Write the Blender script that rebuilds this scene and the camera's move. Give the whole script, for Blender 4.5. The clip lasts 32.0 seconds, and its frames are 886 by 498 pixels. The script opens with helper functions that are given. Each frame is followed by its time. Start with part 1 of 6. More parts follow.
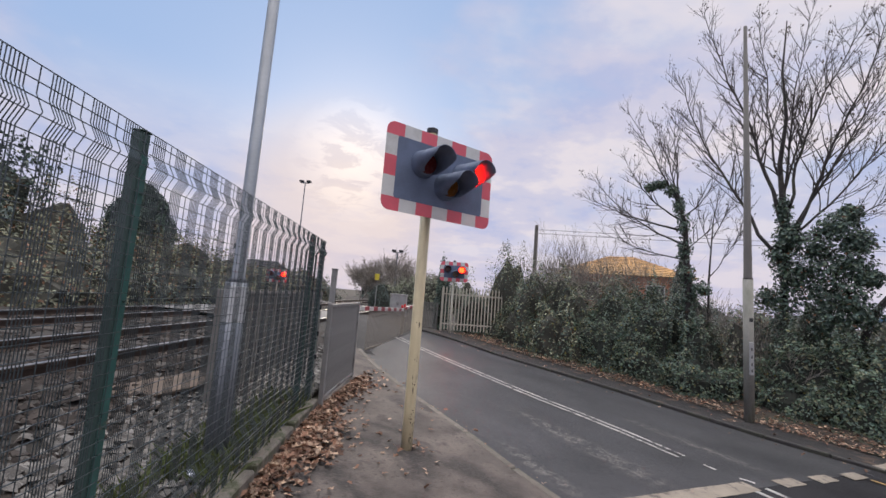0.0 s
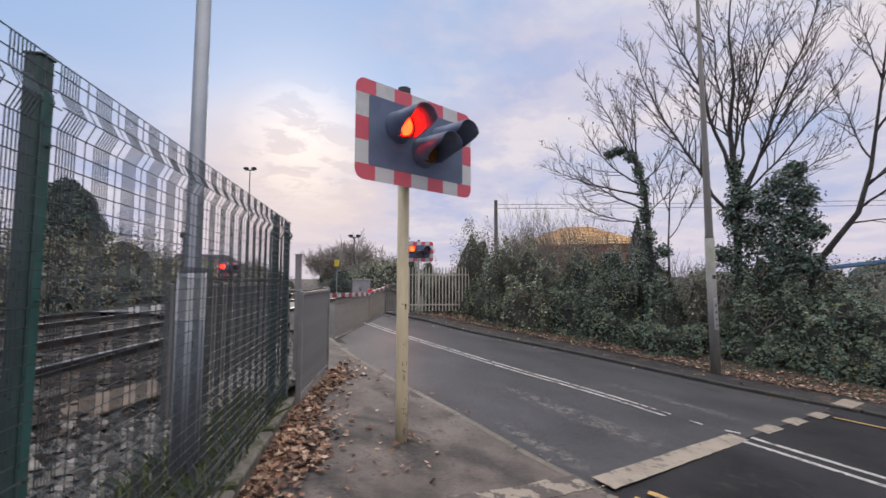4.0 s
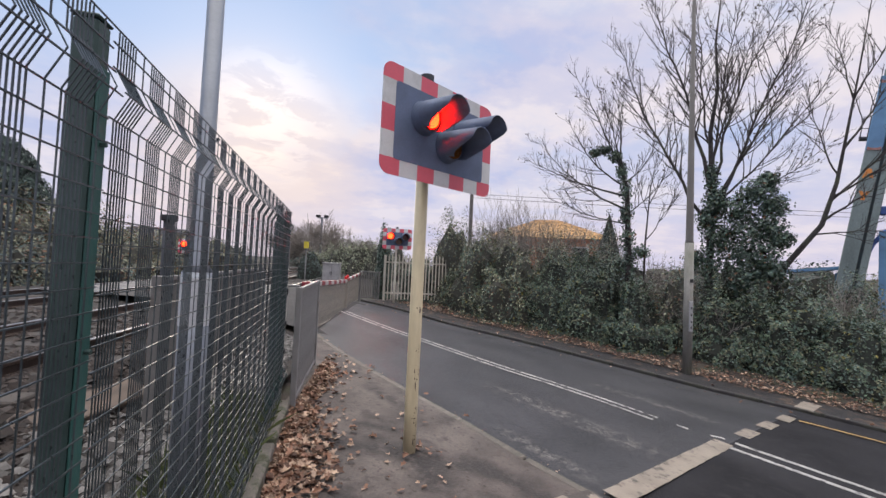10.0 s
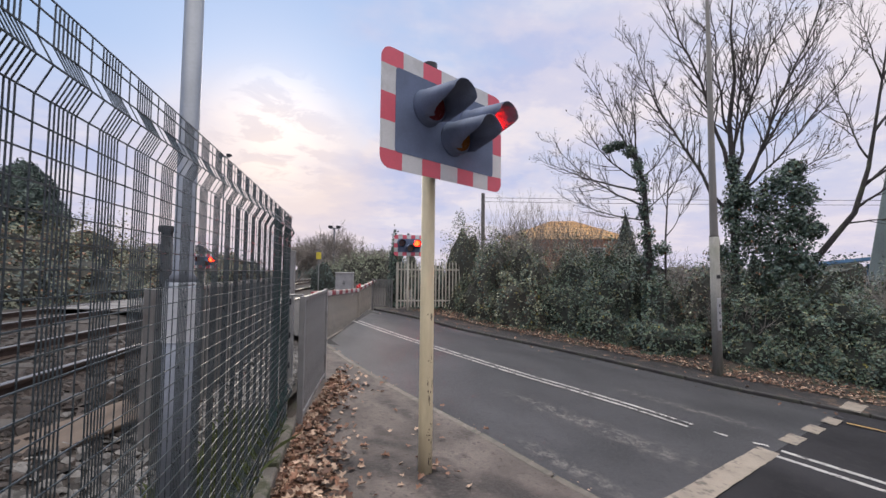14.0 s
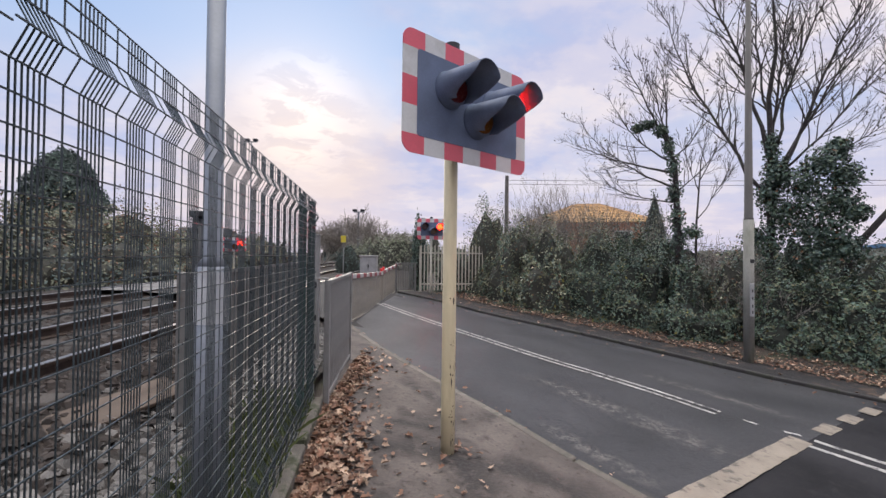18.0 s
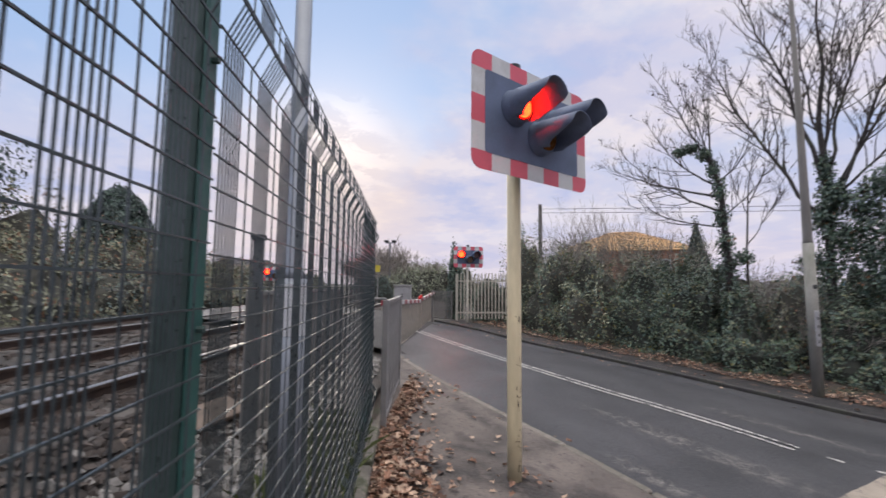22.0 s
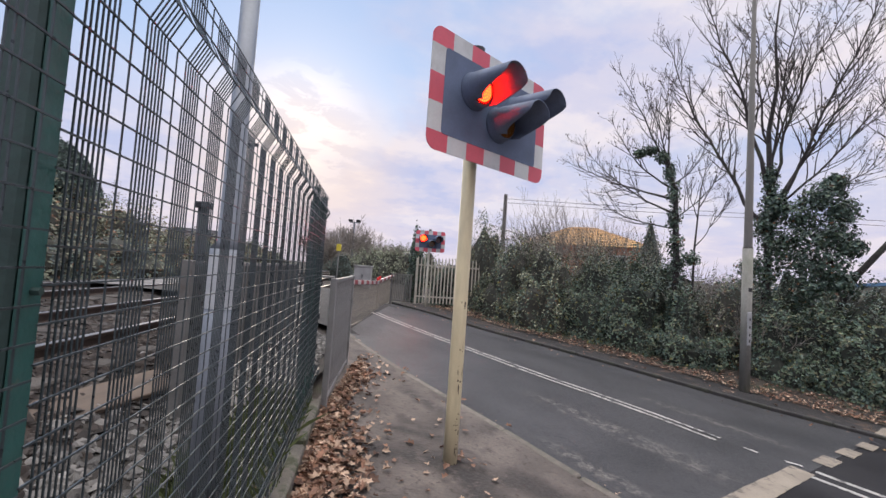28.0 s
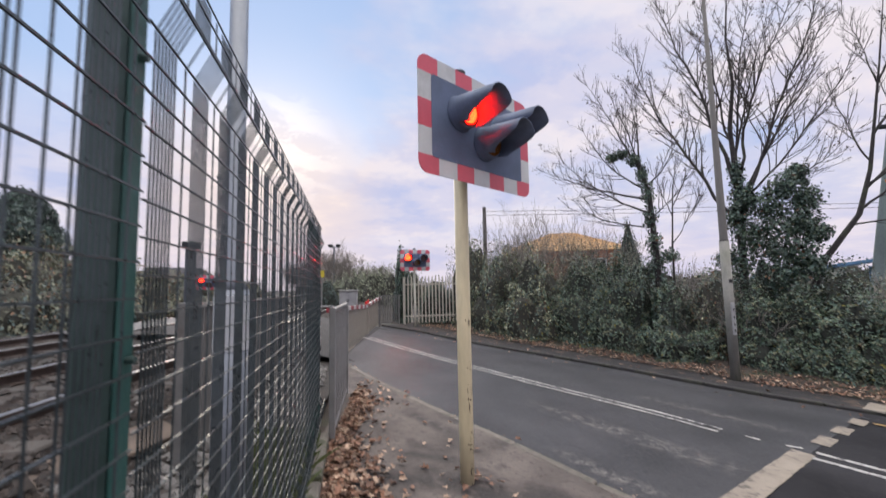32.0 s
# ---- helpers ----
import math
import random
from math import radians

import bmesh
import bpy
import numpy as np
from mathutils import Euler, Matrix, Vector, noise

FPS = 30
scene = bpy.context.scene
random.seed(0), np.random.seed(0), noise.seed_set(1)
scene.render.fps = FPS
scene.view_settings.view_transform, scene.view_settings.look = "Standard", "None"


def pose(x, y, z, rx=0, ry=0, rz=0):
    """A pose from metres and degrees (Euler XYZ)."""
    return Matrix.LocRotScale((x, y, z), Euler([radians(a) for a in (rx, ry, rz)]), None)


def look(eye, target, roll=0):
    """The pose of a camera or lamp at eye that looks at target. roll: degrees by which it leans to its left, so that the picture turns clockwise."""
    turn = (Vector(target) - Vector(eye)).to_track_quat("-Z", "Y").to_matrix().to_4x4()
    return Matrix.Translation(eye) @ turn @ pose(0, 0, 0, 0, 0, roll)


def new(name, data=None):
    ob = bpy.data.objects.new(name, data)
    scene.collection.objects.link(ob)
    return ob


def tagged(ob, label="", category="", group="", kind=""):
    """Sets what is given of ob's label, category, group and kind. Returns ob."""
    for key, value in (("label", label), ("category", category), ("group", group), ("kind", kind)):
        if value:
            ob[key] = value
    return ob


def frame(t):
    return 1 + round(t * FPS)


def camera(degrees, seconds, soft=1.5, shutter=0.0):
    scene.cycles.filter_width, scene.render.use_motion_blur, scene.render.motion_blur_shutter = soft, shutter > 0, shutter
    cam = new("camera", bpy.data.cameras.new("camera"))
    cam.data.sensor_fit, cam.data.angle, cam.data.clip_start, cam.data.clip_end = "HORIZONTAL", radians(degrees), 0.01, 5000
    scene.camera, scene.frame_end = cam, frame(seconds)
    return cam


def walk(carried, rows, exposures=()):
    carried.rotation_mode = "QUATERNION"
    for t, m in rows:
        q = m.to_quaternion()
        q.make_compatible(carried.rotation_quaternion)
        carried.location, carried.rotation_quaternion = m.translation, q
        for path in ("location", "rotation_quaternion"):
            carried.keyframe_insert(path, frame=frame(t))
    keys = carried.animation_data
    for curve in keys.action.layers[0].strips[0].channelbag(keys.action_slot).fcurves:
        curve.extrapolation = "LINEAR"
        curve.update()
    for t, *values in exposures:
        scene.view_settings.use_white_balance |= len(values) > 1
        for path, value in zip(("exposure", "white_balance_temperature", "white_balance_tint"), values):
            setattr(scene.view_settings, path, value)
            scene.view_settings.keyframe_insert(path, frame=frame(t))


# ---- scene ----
cam = camera(92.8, 32.0, shutter=0.3)
PATH = [
    (0, (0.355, 0.064, 1.572), (0.205, 2.046, 1.792), 4.4),
    (0.5, (0.356, 0.072, 1.569), (0.253, 2.058, 1.779), 4.2),
    (1, (0.354, 0.098, 1.564), (0.300, 2.088, 1.762), 3.5),
    (1.5, (0.360, 0.128, 1.555), (0.329, 2.119, 1.741), 2.8),
    (2, (0.390, 0.157, 1.547), (0.372, 2.149, 1.718), 2.2),
    (2.5, (0.413, 0.177, 1.545), (0.415, 2.170, 1.710), 2.0),
    (3, (0.426, 0.188, 1.537), (0.455, 2.181, 1.703), 2.4),
    (3.5, (0.338, 0.288, 1.510), (0.400, 2.282, 1.660), 2.4),
    (4, (0.064, 0.466, 1.515), (0.124, 2.460, 1.655), 0.1),
    (4.5, (-0.265, 0.618, 1.498), (-0.428, 2.607, 1.640), 2.1),
    (6.5, (-0.423, 0.675, 1.560), (-0.371, 2.673, 1.498), 3.9),
    (7, (-0.418, 0.691, 1.578), (-0.276, 2.686, 1.577), 3.9),
    (7.5, (-0.432, 0.689, 1.670), (-0.245, 2.680, 1.716), 0.0),
    (8, (-0.434, 0.692, 1.686), (-0.217, 2.680, 1.735), 1.3),
    (8.5, (-0.444, 0.693, 1.703), (-0.215, 2.679, 1.759), 1.3),
    (9, (-0.449, 0.697, 1.698), (-0.216, 2.682, 1.766), 2.3),
    (9.5, (-0.439, 0.726, 1.681), (-0.208, 2.711, 1.751), 2.3),
    (10, (-0.420, 0.725, 1.674), (-0.192, 2.710, 1.746), 2.7),
    (10.5, (-0.368, 0.732, 1.644), (-0.153, 2.720, 1.714), 2.3),
    (11, (-0.403, 0.859, 1.636), (-0.206, 2.848, 1.706), 1.6),
    (11.5, (-0.400, 0.982, 1.626), (-0.208, 2.973, 1.633), 3.0),
    (12, (-0.359, 0.993, 1.635), (-0.154, 2.982, 1.691), 0.9),
    (12.5, (-0.361, 0.997, 1.634), (-0.163, 2.986, 1.704), 0.7),
    (13, (-0.362, 1.015, 1.624), (-0.166, 3.004, 1.699), 0.8),
    (13.5, (-0.354, 1.020, 1.622), (-0.159, 3.008, 1.716), 0.6),
    (14, (-0.364, 1.020, 1.633), (-0.199, 3.011, 1.735), 0.6),
    (14.5, (-0.368, 1.015, 1.635), (-0.243, 3.008, 1.736), 0.6),
    (15, (-0.371, 1.009, 1.631), (-0.279, 3.005, 1.716), 0.9),
    (15.5, (-0.368, 1.025, 1.637), (-0.283, 3.022, 1.713), 0.8),
    (17.5, (-0.358, 1.027, 1.647), (-0.296, 3.026, 1.666), 0.4),
    (18, (-0.356, 1.028, 1.644), (-0.300, 3.027, 1.665), 0.7),
    (18.5, (-0.383, 1.033, 1.627), (-0.333, 3.032, 1.653), 0.5),
    (19, (-0.409, 1.020, 1.611), (-0.371, 3.020, 1.623), -0.1),
    (19.5, (-0.468, 1.005, 1.541), (-0.424, 2.996, 1.730), 0.9),
    (20, (-0.556, 1.072, 1.518), (-0.532, 3.041, 1.867), 6.0),
    (20.5, (-0.576, 1.128, 1.506), (-0.432, 3.109, 1.733), 4.3),
    (21, (-0.592, 1.108, 1.502), (-0.451, 3.091, 1.725), 5.4),
    (21.5, (-0.591, 1.070, 1.512), (-0.454, 3.053, 1.728), 3.5),
    (22, (-0.649, 1.050, 1.526), (-0.727, 3.041, 1.694), 0.6),
    (22.5, (-0.705, 1.032, 1.540), (-1.050, 2.994, 1.713), 0.4),
    (23, (-0.626, 1.073, 1.515), (-0.894, 3.049, 1.674), 9.2),
    (23.5, (-0.583, 1.082, 1.506), (-0.543, 3.079, 1.608), 6.9),
    (24, (-0.613, 1.057, 1.518), (-0.563, 3.054, 1.624), 4.9),
    (24.5, (-0.606, 1.081, 1.507), (-0.535, 3.077, 1.614), 6.1),
    (25, (-0.571, 1.081, 1.513), (-0.478, 3.076, 1.626), 5.1),
    (25.5, (-0.577, 1.073, 1.526), (-0.476, 3.065, 1.667), 4.5),
    (27.5, (-0.528, 1.096, 1.527), (-0.444, 3.091, 1.630), 3.2),
    (28, (-0.525, 1.099, 1.519), (-0.437, 3.094, 1.620), 4.0),
    (28.5, (-0.528, 1.092, 1.516), (-0.420, 3.087, 1.617), 5.3),
    (29, (-0.528, 1.092, 1.514), (-0.400, 3.085, 1.615), 6.1),
    (29.5, (-0.514, 1.103, 1.510), (-0.353, 3.093, 1.614), 6.3),
    (30, (-0.516, 1.094, 1.505), (-0.336, 3.084, 1.601), 6.6),
    (30.5, (-0.531, 1.094, 1.503), (-0.340, 3.083, 1.596), 6.6),
    (31, (-0.558, 1.092, 1.510), (-0.372, 3.081, 1.587), 5.6),
    (31.5, (-0.569, 1.127, 1.509), (-0.369, 3.117, 1.465), 2.4),
    (32, (-0.671, 1.070, 1.545), (-0.493, 3.054, 1.725), -1.1),
]
walk(cam, [(t, look(eye, target, roll)) for t, eye, target, roll in PATH], exposures=[(0.0, 0.22), (3.0, 0.20), (7.0, 0.32), (19.0, 0.34), (20.0, 0.24), (21.0, 0.24), (22.0, 0.32), (25.0, 0.38), (32.0, 0.38)])

# ---------------------------------------------------------------- light
SUN_AZ, SUN_EL = -17.0, 16.5          # degrees from +y towards +x, above the horizon


def build_world():
    w = bpy.data.worlds.new("sky")
    scene.world = w
    w.use_nodes = True
    nt = w.node_tree
    nt.nodes.clear()
    N, L = nt.nodes.new, nt.links.new
    out, bg = N("ShaderNodeOutputWorld"), N("ShaderNodeBackground")
    L(bg.outputs[0], out.inputs[0])
    sky = N("ShaderNodeTexSky")
    sky.sky_type, sky.sun_disc = "NISHITA", False
    sky.sun_elevation, sky.sun_rotation = radians(SUN_EL), radians(SUN_AZ)
    sky.air_density, sky.dust_density = 1.0, 1.5
    tc = N("ShaderNodeTexCoord")
    sep = N("ShaderNodeSeparateXYZ")
    L(tc.outputs["Generated"], sep.inputs[0])

    def math_(op, a, b=None, clamp=False):
        n = N("ShaderNodeMath")
        n.operation, n.use_clamp = op, clamp
        for i, v in enumerate((a, b)):
            if v is None:
                continue
            if hasattr(v, "links"):
                L(v, n.inputs[i])
            else:
                n.inputs[i].default_value = v
        return n.outputs[0]

    def mix(f, a, b, kind="MIX"):
        n = N("ShaderNodeMix")
        n.data_type, n.blend_type = "RGBA", kind
        for i, v in ((0, f), (6, a), (7, b)):
            if hasattr(v, "links"):
                L(v, n.inputs[i])
            elif i == 0:
                n.inputs[0].default_value = v
            else:
                n.inputs[i].default_value = (*v, 1)
        return n.outputs[2]

    def ramp(v, stops, smooth=True):
        n = N("ShaderNodeValToRGB")
        n.color_ramp.interpolation = "EASE" if smooth else "LINEAR"
        while len(n.color_ramp.elements) < len(stops):
            n.color_ramp.elements.new(0.5)
        for e, (p, c) in zip(n.color_ramp.elements, stops):
            e.position, e.color = p, (*c, 1) if len(c) == 3 else c
        L(v, n.inputs[0])
        return n.outputs[0]

    # clouds on a flat layer: direction divided by height
    h = math_("MAXIMUM", sep.outputs[2], 0.0)
    den = math_("ADD", h, 0.16)
    cx, cy = math_("DIVIDE", sep.outputs[0], den), math_("DIVIDE", sep.outputs[1], den)
    comb = N("ShaderNodeCombineXYZ")
    L(cx, comb.inputs[0])
    L(cy, comb.inputs[1])
    noise_a = N("ShaderNodeTexNoise")
    L(comb.outputs[0], noise_a.inputs["Vector"])
    for k, v in (("Scale", 0.62), ("Detail", 6.0), ("Roughness", 0.52), ("Distortion", 0.35)):
        noise_a.inputs[k].default_value = v
    noise_b = N("ShaderNodeTexNoise")
    shift = N("ShaderNodeVectorMath")
    shift.operation = "ADD"
    L(comb.outputs[0], shift.inputs[0])
    shift.inputs[1].default_value = (7.3, 2.1, 4.0)
    L(shift.outputs[0], noise_b.inputs["Vector"])
    for k, v in (("Scale", 1.9), ("Detail", 7.0), ("Roughness", 0.60)):
        noise_b.inputs[k].default_value = v
    clear = N("ShaderNodeVectorMath")
    clear.operation = "DOT_PRODUCT"
    L(tc.outputs["Generated"], clear.inputs[0])
    clear.inputs[1].default_value = (-0.50, 0.35, 0.79)
    lean = math_("MULTIPLY", math_("MAXIMUM", math_("SUBTRACT", clear.outputs["Value"], 0.45), 0.0), 0.42)
    cover = ramp(math_("SUBTRACT", noise_a.outputs[0], lean), [(0.36, (0, 0, 0)), (0.50, (1, 1, 1))])
    # no clear patches low over the roofs
    cover = math_("MAXIMUM", cover, ramp(h, [(0.20, (0.85, 0.85, 0.85)), (0.42, (0, 0, 0))]))
    blue = mix(0.80, mix(1.0, sky.outputs[0], (0.07, 0.07, 0.07), "MULTIPLY"), (0.40, 0.57, 0.90))
    cloud = ramp(noise_b.outputs[0], [(0.34, (0.50, 0.535, 0.75)), (0.47, (0.63, 0.615, 0.755)), (0.60, (0.79, 0.73, 0.785))])
    col = mix(cover, blue, cloud)
    # the cloud cover lit through round the sun
    d = Vector((math.sin(radians(SUN_AZ)) * math.cos(radians(SUN_EL)), math.cos(radians(SUN_AZ)) * math.cos(radians(SUN_EL)), math.sin(radians(SUN_EL))))
    dot = N("ShaderNodeVectorMath")
    dot.operation = "DOT_PRODUCT"
    L(tc.outputs["Generated"], dot.inputs[0])
    dot.inputs[1].default_value = d
    halo = ramp(dot.outputs["Value"], [(0.965, (0, 0, 0)), (0.9995, (1, 1, 1))])
    near = ramp(dot.outputs["Value"], [(0.988, (0, 0, 0)), (0.9975, (0.55, 0.55, 0.55)), (0.9998, (1, 1, 1))])
    noise_c = N("ShaderNodeTexNoise")
    L(shift.outputs[0], noise_c.inputs["Vector"])
    for k, v in (("Scale", 5.5), ("Detail", 6.0), ("Roughness", 0.58), ("Distortion", 0.5)):
        noise_c.inputs[k].default_value = v
    patch = ramp(noise_c.outputs[0], [(0.42, (0, 0, 0)), (0.54, (1, 1, 1))])
    col = mix(math_("MULTIPLY", halo, 0.06), col, (0.86, 0.80, 0.84))
    glow = mix(near, (0.0, 0.0, 0.0), mix(patch, (0.0, 0.0, 0.0), (0.42, 0.37, 0.28)))
    col = mix(1.0, col, glow, "ADD")
    # peach light on the cloud below the sun
    dot_p = N("ShaderNodeVectorMath")
    dot_p.operation = "DOT_PRODUCT"
    L(tc.outputs["Generated"], dot_p.inputs[0])
    a_p, e_p = radians(SUN_AZ - 1), radians(SUN_EL - 7)
    dot_p.inputs[1].default_value = (math.sin(a_p) * math.cos(e_p), math.cos(a_p) * math.cos(e_p), math.sin(e_p))
    peach = ramp(dot_p.outputs["Value"], [(0.955, (0, 0, 0)), (0.998, (1, 1, 1))])
    col = mix(math_("MULTIPLY", peach, 0.52), col, (0.95, 0.75, 0.63))
    # pale warm band at the horizon
    low = ramp(h, [(0.0, (1, 1, 1)), (0.22, (0, 0, 0))])
    col = mix(math_("MULTIPLY", low, 0.55), col, (0.66, 0.60, 0.72))
    # overcast skies grow brighter towards the zenith
    zmul = math_("ADD", 0.86, math_("MULTIPLY", math_("MAXIMUM", math_("SUBTRACT", h, 0.66), 0.0), ZENITH))
    high = ramp(h, [(0.68, (0, 0, 0)), (0.86, (1, 1, 1))])
    L(mix(high, col, (0.71, 0.69, 0.69)), bg.inputs[0])
    L(zmul, bg.inputs[1])


ZENITH = 12.0
build_world()
sun_data = bpy.data.lights.new("sun", "SUN")
sun_data.energy, sun_data.angle, sun_data.color = 0.7, radians(25), (1.0, 0.86, 0.70)
sun = new("sun", sun_data)
sun.matrix_world = look((0, 0, 0), (-math.sin(radians(SUN_AZ)), -math.cos(radians(SUN_AZ)), -math.tan(radians(SUN_EL))))


# ---------------------------------------------------------------- materials
def mat(name, base, rough=0.7, metal=0.0, vary=0.25, scale=8.0, fine=90.0, bump=0.15, spots=None, obj_random=0.0, emit=None, spec=0.5, coat=0.0, island=0.0, dirt=None, stretch=None):
    """A procedural surface: two scales of colour change, grain relief, optional stains and dirt of another colour."""
    m = bpy.data.materials.new(name)
    m.use_nodes = True
    nt = m.node_tree
    N, L = nt.nodes.new, nt.links.new
    b = nt.nodes["Principled BSDF"]
    b.inputs["Metallic"].default_value = metal
    b.inputs["Specular IOR Level"].default_value = spec
    if coat:
        b.inputs["Coat Weight"].default_value = coat
    tc = N("ShaderNodeTexCoord")
    src = tc.outputs["Object"]
    if stretch:
        mp = N("ShaderNodeMapping")
        mp.inputs["Scale"].default_value = stretch
        L(src, mp.inputs[0])
        src = mp.outputs[0]

    def noise_(s, det=4.0, rgh=0.55):
        n = N("ShaderNodeTexNoise")
        L(src, n.inputs["Vector"])
        n.inputs["Scale"].default_value, n.inputs["Detail"].default_value, n.inputs["Roughness"].default_value = s, det, rgh
        return n.outputs[0]

    def mr(v, a, b_, c, d_):
        n = N("ShaderNodeMapRange")
        L(v, n.inputs[0])
        for i, x in enumerate((a, b_, c, d_)):
            n.inputs[i + 1].default_value = x
        return n.outputs[0]

    def mul(a, b_):
        n = N("ShaderNodeMath")
        n.operation = "MULTIPLY"
        L(a, n.inputs[0])
        if hasattr(b_, "links"):
            L(b_, n.inputs[1])
        else:
            n.inputs[1].default_value = b_
        return n.outputs[0]

    big, small = noise_(scale), noise_(fine, 3.0)
    val = mul(mr(big, 0.3, 0.7, 1 - vary, 1 + vary), mr(small, 0.25, 0.75, 1 - vary * 0.7, 1 + vary * 0.7))
    if obj_random:
        oi = N("ShaderNodeObjectInfo")
        val = mul(val, mr(oi.outputs["Random"], 0, 1, 1 - obj_random, 1 + obj_random))
    if island:
        ge = N("ShaderNodeNewGeometry")
        val = mul(val, mr(ge.outputs["Random Per Island"], 0, 1, 1 - island, 1 + island))
    hs = N("ShaderNodeHueSaturation")
    hs.inputs["Color"].default_value = (*base, 1)
    L(val, hs.inputs["Value"])
    col = hs.outputs[0]
    for extra in (spots, dirt):
        if extra:
            c2, s2, lo, hi = extra
            mx = N("ShaderNodeMix")
            mx.data_type = "RGBA"
            L(mr(noise_(s2, 5.0, 0.62), lo, hi, 0, 1), mx.inputs[0])
            L(col, mx.inputs[6])
            mx.inputs[7].default_value = (*c2, 1)
            col = mx.outputs[2]
    L(col, b.inputs["Base Color"])
    L(mr(small, 0.3, 0.7, max(0.03, rough - 0.1), min(1, rough + 0.1)), b.inputs["Roughness"])
    if bump:
        bp = N("ShaderNodeBump")
        bp.inputs["Strength"].default_value, bp.inputs["Distance"].default_value = bump, 0.01
        L(small, bp.inputs["Height"])
        L(bp.outputs[0], b.inputs["Normal"])
    if emit:
        b.inputs["Emission Color"].default_value = (*emit[0], 1)
        b.inputs["Emission Strength"].default_value = emit[1]
    return m


M = {}
M["asphalt"] = mat("road asphalt", (0.034, 0.0325, 0.034), 0.58, vary=0.42, scale=0.9, fine=45, bump=0.5, spots=((0.047, 0.045, 0.045), 0.55, 0.56, 0.74), dirt=((0.022, 0.021, 0.022), 13.0, 0.54, 0.70))
M["pavement"] = mat("worn pavement asphalt", (0.104, 0.085, 0.073), 0.8, vary=0.42, scale=1.6, fine=38, bump=0.9, spots=((0.050, 0.041, 0.036), 2.6, 0.53, 0.66), dirt=((0.052, 0.041, 0.035), 17.0, 0.57, 0.66))
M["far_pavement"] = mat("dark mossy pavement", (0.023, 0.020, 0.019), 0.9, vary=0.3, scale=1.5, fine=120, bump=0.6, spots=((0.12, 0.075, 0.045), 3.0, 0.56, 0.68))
M["kerb"] = mat("old concrete kerb", (0.16, 0.138, 0.115), 0.8, vary=0.3, scale=5, fine=110, bump=0.5, spots=((0.09, 0.085, 0.065), 3.0, 0.45, 0.62), obj_random=0.15)
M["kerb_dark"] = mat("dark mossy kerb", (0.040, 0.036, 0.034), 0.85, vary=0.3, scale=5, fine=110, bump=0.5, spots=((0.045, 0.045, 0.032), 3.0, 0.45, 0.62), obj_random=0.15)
M["edging"] = mat("mossy concrete edging", (0.14, 0.122, 0.10), 0.85, vary=0.35, scale=6, fine=90, bump=0.6, spots=((0.062, 0.066, 0.036), 7.0, 0.51, 0.64))
M["white_line"] = mat("worn road paint", (0.38, 0.365, 0.335), 0.7, vary=0.2, scale=3, fine=60, bump=0.4, spots=((0.07, 0.066, 0.066), 11.0, 0.53, 0.62))
M["cream_line"] = mat("worn cream road paint", (0.25, 0.21, 0.165), 0.75, vary=0.18, scale=3, fine=60, bump=0.4, spots=((0.10, 0.086, 0.072), 8.0, 0.55, 0.66))
M["peeling_line"] = mat("peeling cream paint", (0.25, 0.21, 0.165), 0.75, vary=0.18, scale=3, fine=60, bump=0.4, spots=((0.070, 0.058, 0.050), 6.0, 0.47, 0.53))
M["yellow_line"] = mat("worn yellow road paint", (0.42, 0.26, 0.08), 0.6, vary=0.2, scale=3, fine=60, bump=0.4, spots=((0.12, 0.10, 0.08), 8.0, 0.58, 0.68))
M["soil"] = mat("leaf-littered soil", (0.042, 0.031, 0.024), 0.95, vary=0.4, scale=2.5, fine=50, bump=0.8, spots=((0.034, 0.040, 0.020), 1.4, 0.52, 0.66))
M["grass"] = mat("rough grass", (0.084, 0.104, 0.034), 0.8, vary=0.35, island=0.35, bump=0)
M["ballast"] = mat("ballast bed", (0.028, 0.024, 0.020), 0.95, vary=0.45, scale=6, fine=40, bump=1.0, spots=((0.038, 0.028, 0.022), 1.2, 0.48, 0.62))
M["stone"] = mat("ballast stone", (0.130, 0.121, 0.111), 0.9, vary=0.3, scale=12, fine=80, bump=0.4, island=0.55, obj_random=0.3)
M["stone_rust"] = mat("rust-stained ballast stone", (0.040, 0.031, 0.026), 0.9, vary=0.3, scale=12, fine=80, bump=0.4, island=0.5)
M["rail"] = mat("rusty rail", (0.055, 0.036, 0.027), 0.6, metal=0.3, vary=0.3, scale=6, fine=60, bump=0.3)
M["crossing_deck"] = mat("dirty rough crossing deck", (0.040, 0.037, 0.035), 0.95, vary=0.35, scale=1.5, fine=60, bump=0.6)
M["rail_head"] = mat("polished rail head", (0.34, 0.33, 0.32), 0.34, metal=1.0, vary=0.08, bump=0)
M["sleeper"] = mat("weathered sleeper", (0.050, 0.042, 0.036), 0.9, vary=0.35, scale=5, fine=50, bump=0.6, obj_random=0.25)
M["green_post"] = mat("dark green painted steel", (0.034, 0.066, 0.058), 0.5, vary=0.25, scale=5, fine=70, bump=0.15, spots=((0.06, 0.075, 0.06), 4.0, 0.60, 0.72))
M["green_clip"] = mat("teal green steel strip", (0.03, 0.10, 0.085), 0.42, vary=0.2, bump=0.1, spots=((0.16, 0.10, 0.06), 9.0, 0.64, 0.72))
M["wire"] = mat("dark coated wire", (0.060, 0.075, 0.080), 0.34, metal=0.35, vary=0.3, scale=3, fine=40, bump=0.1)
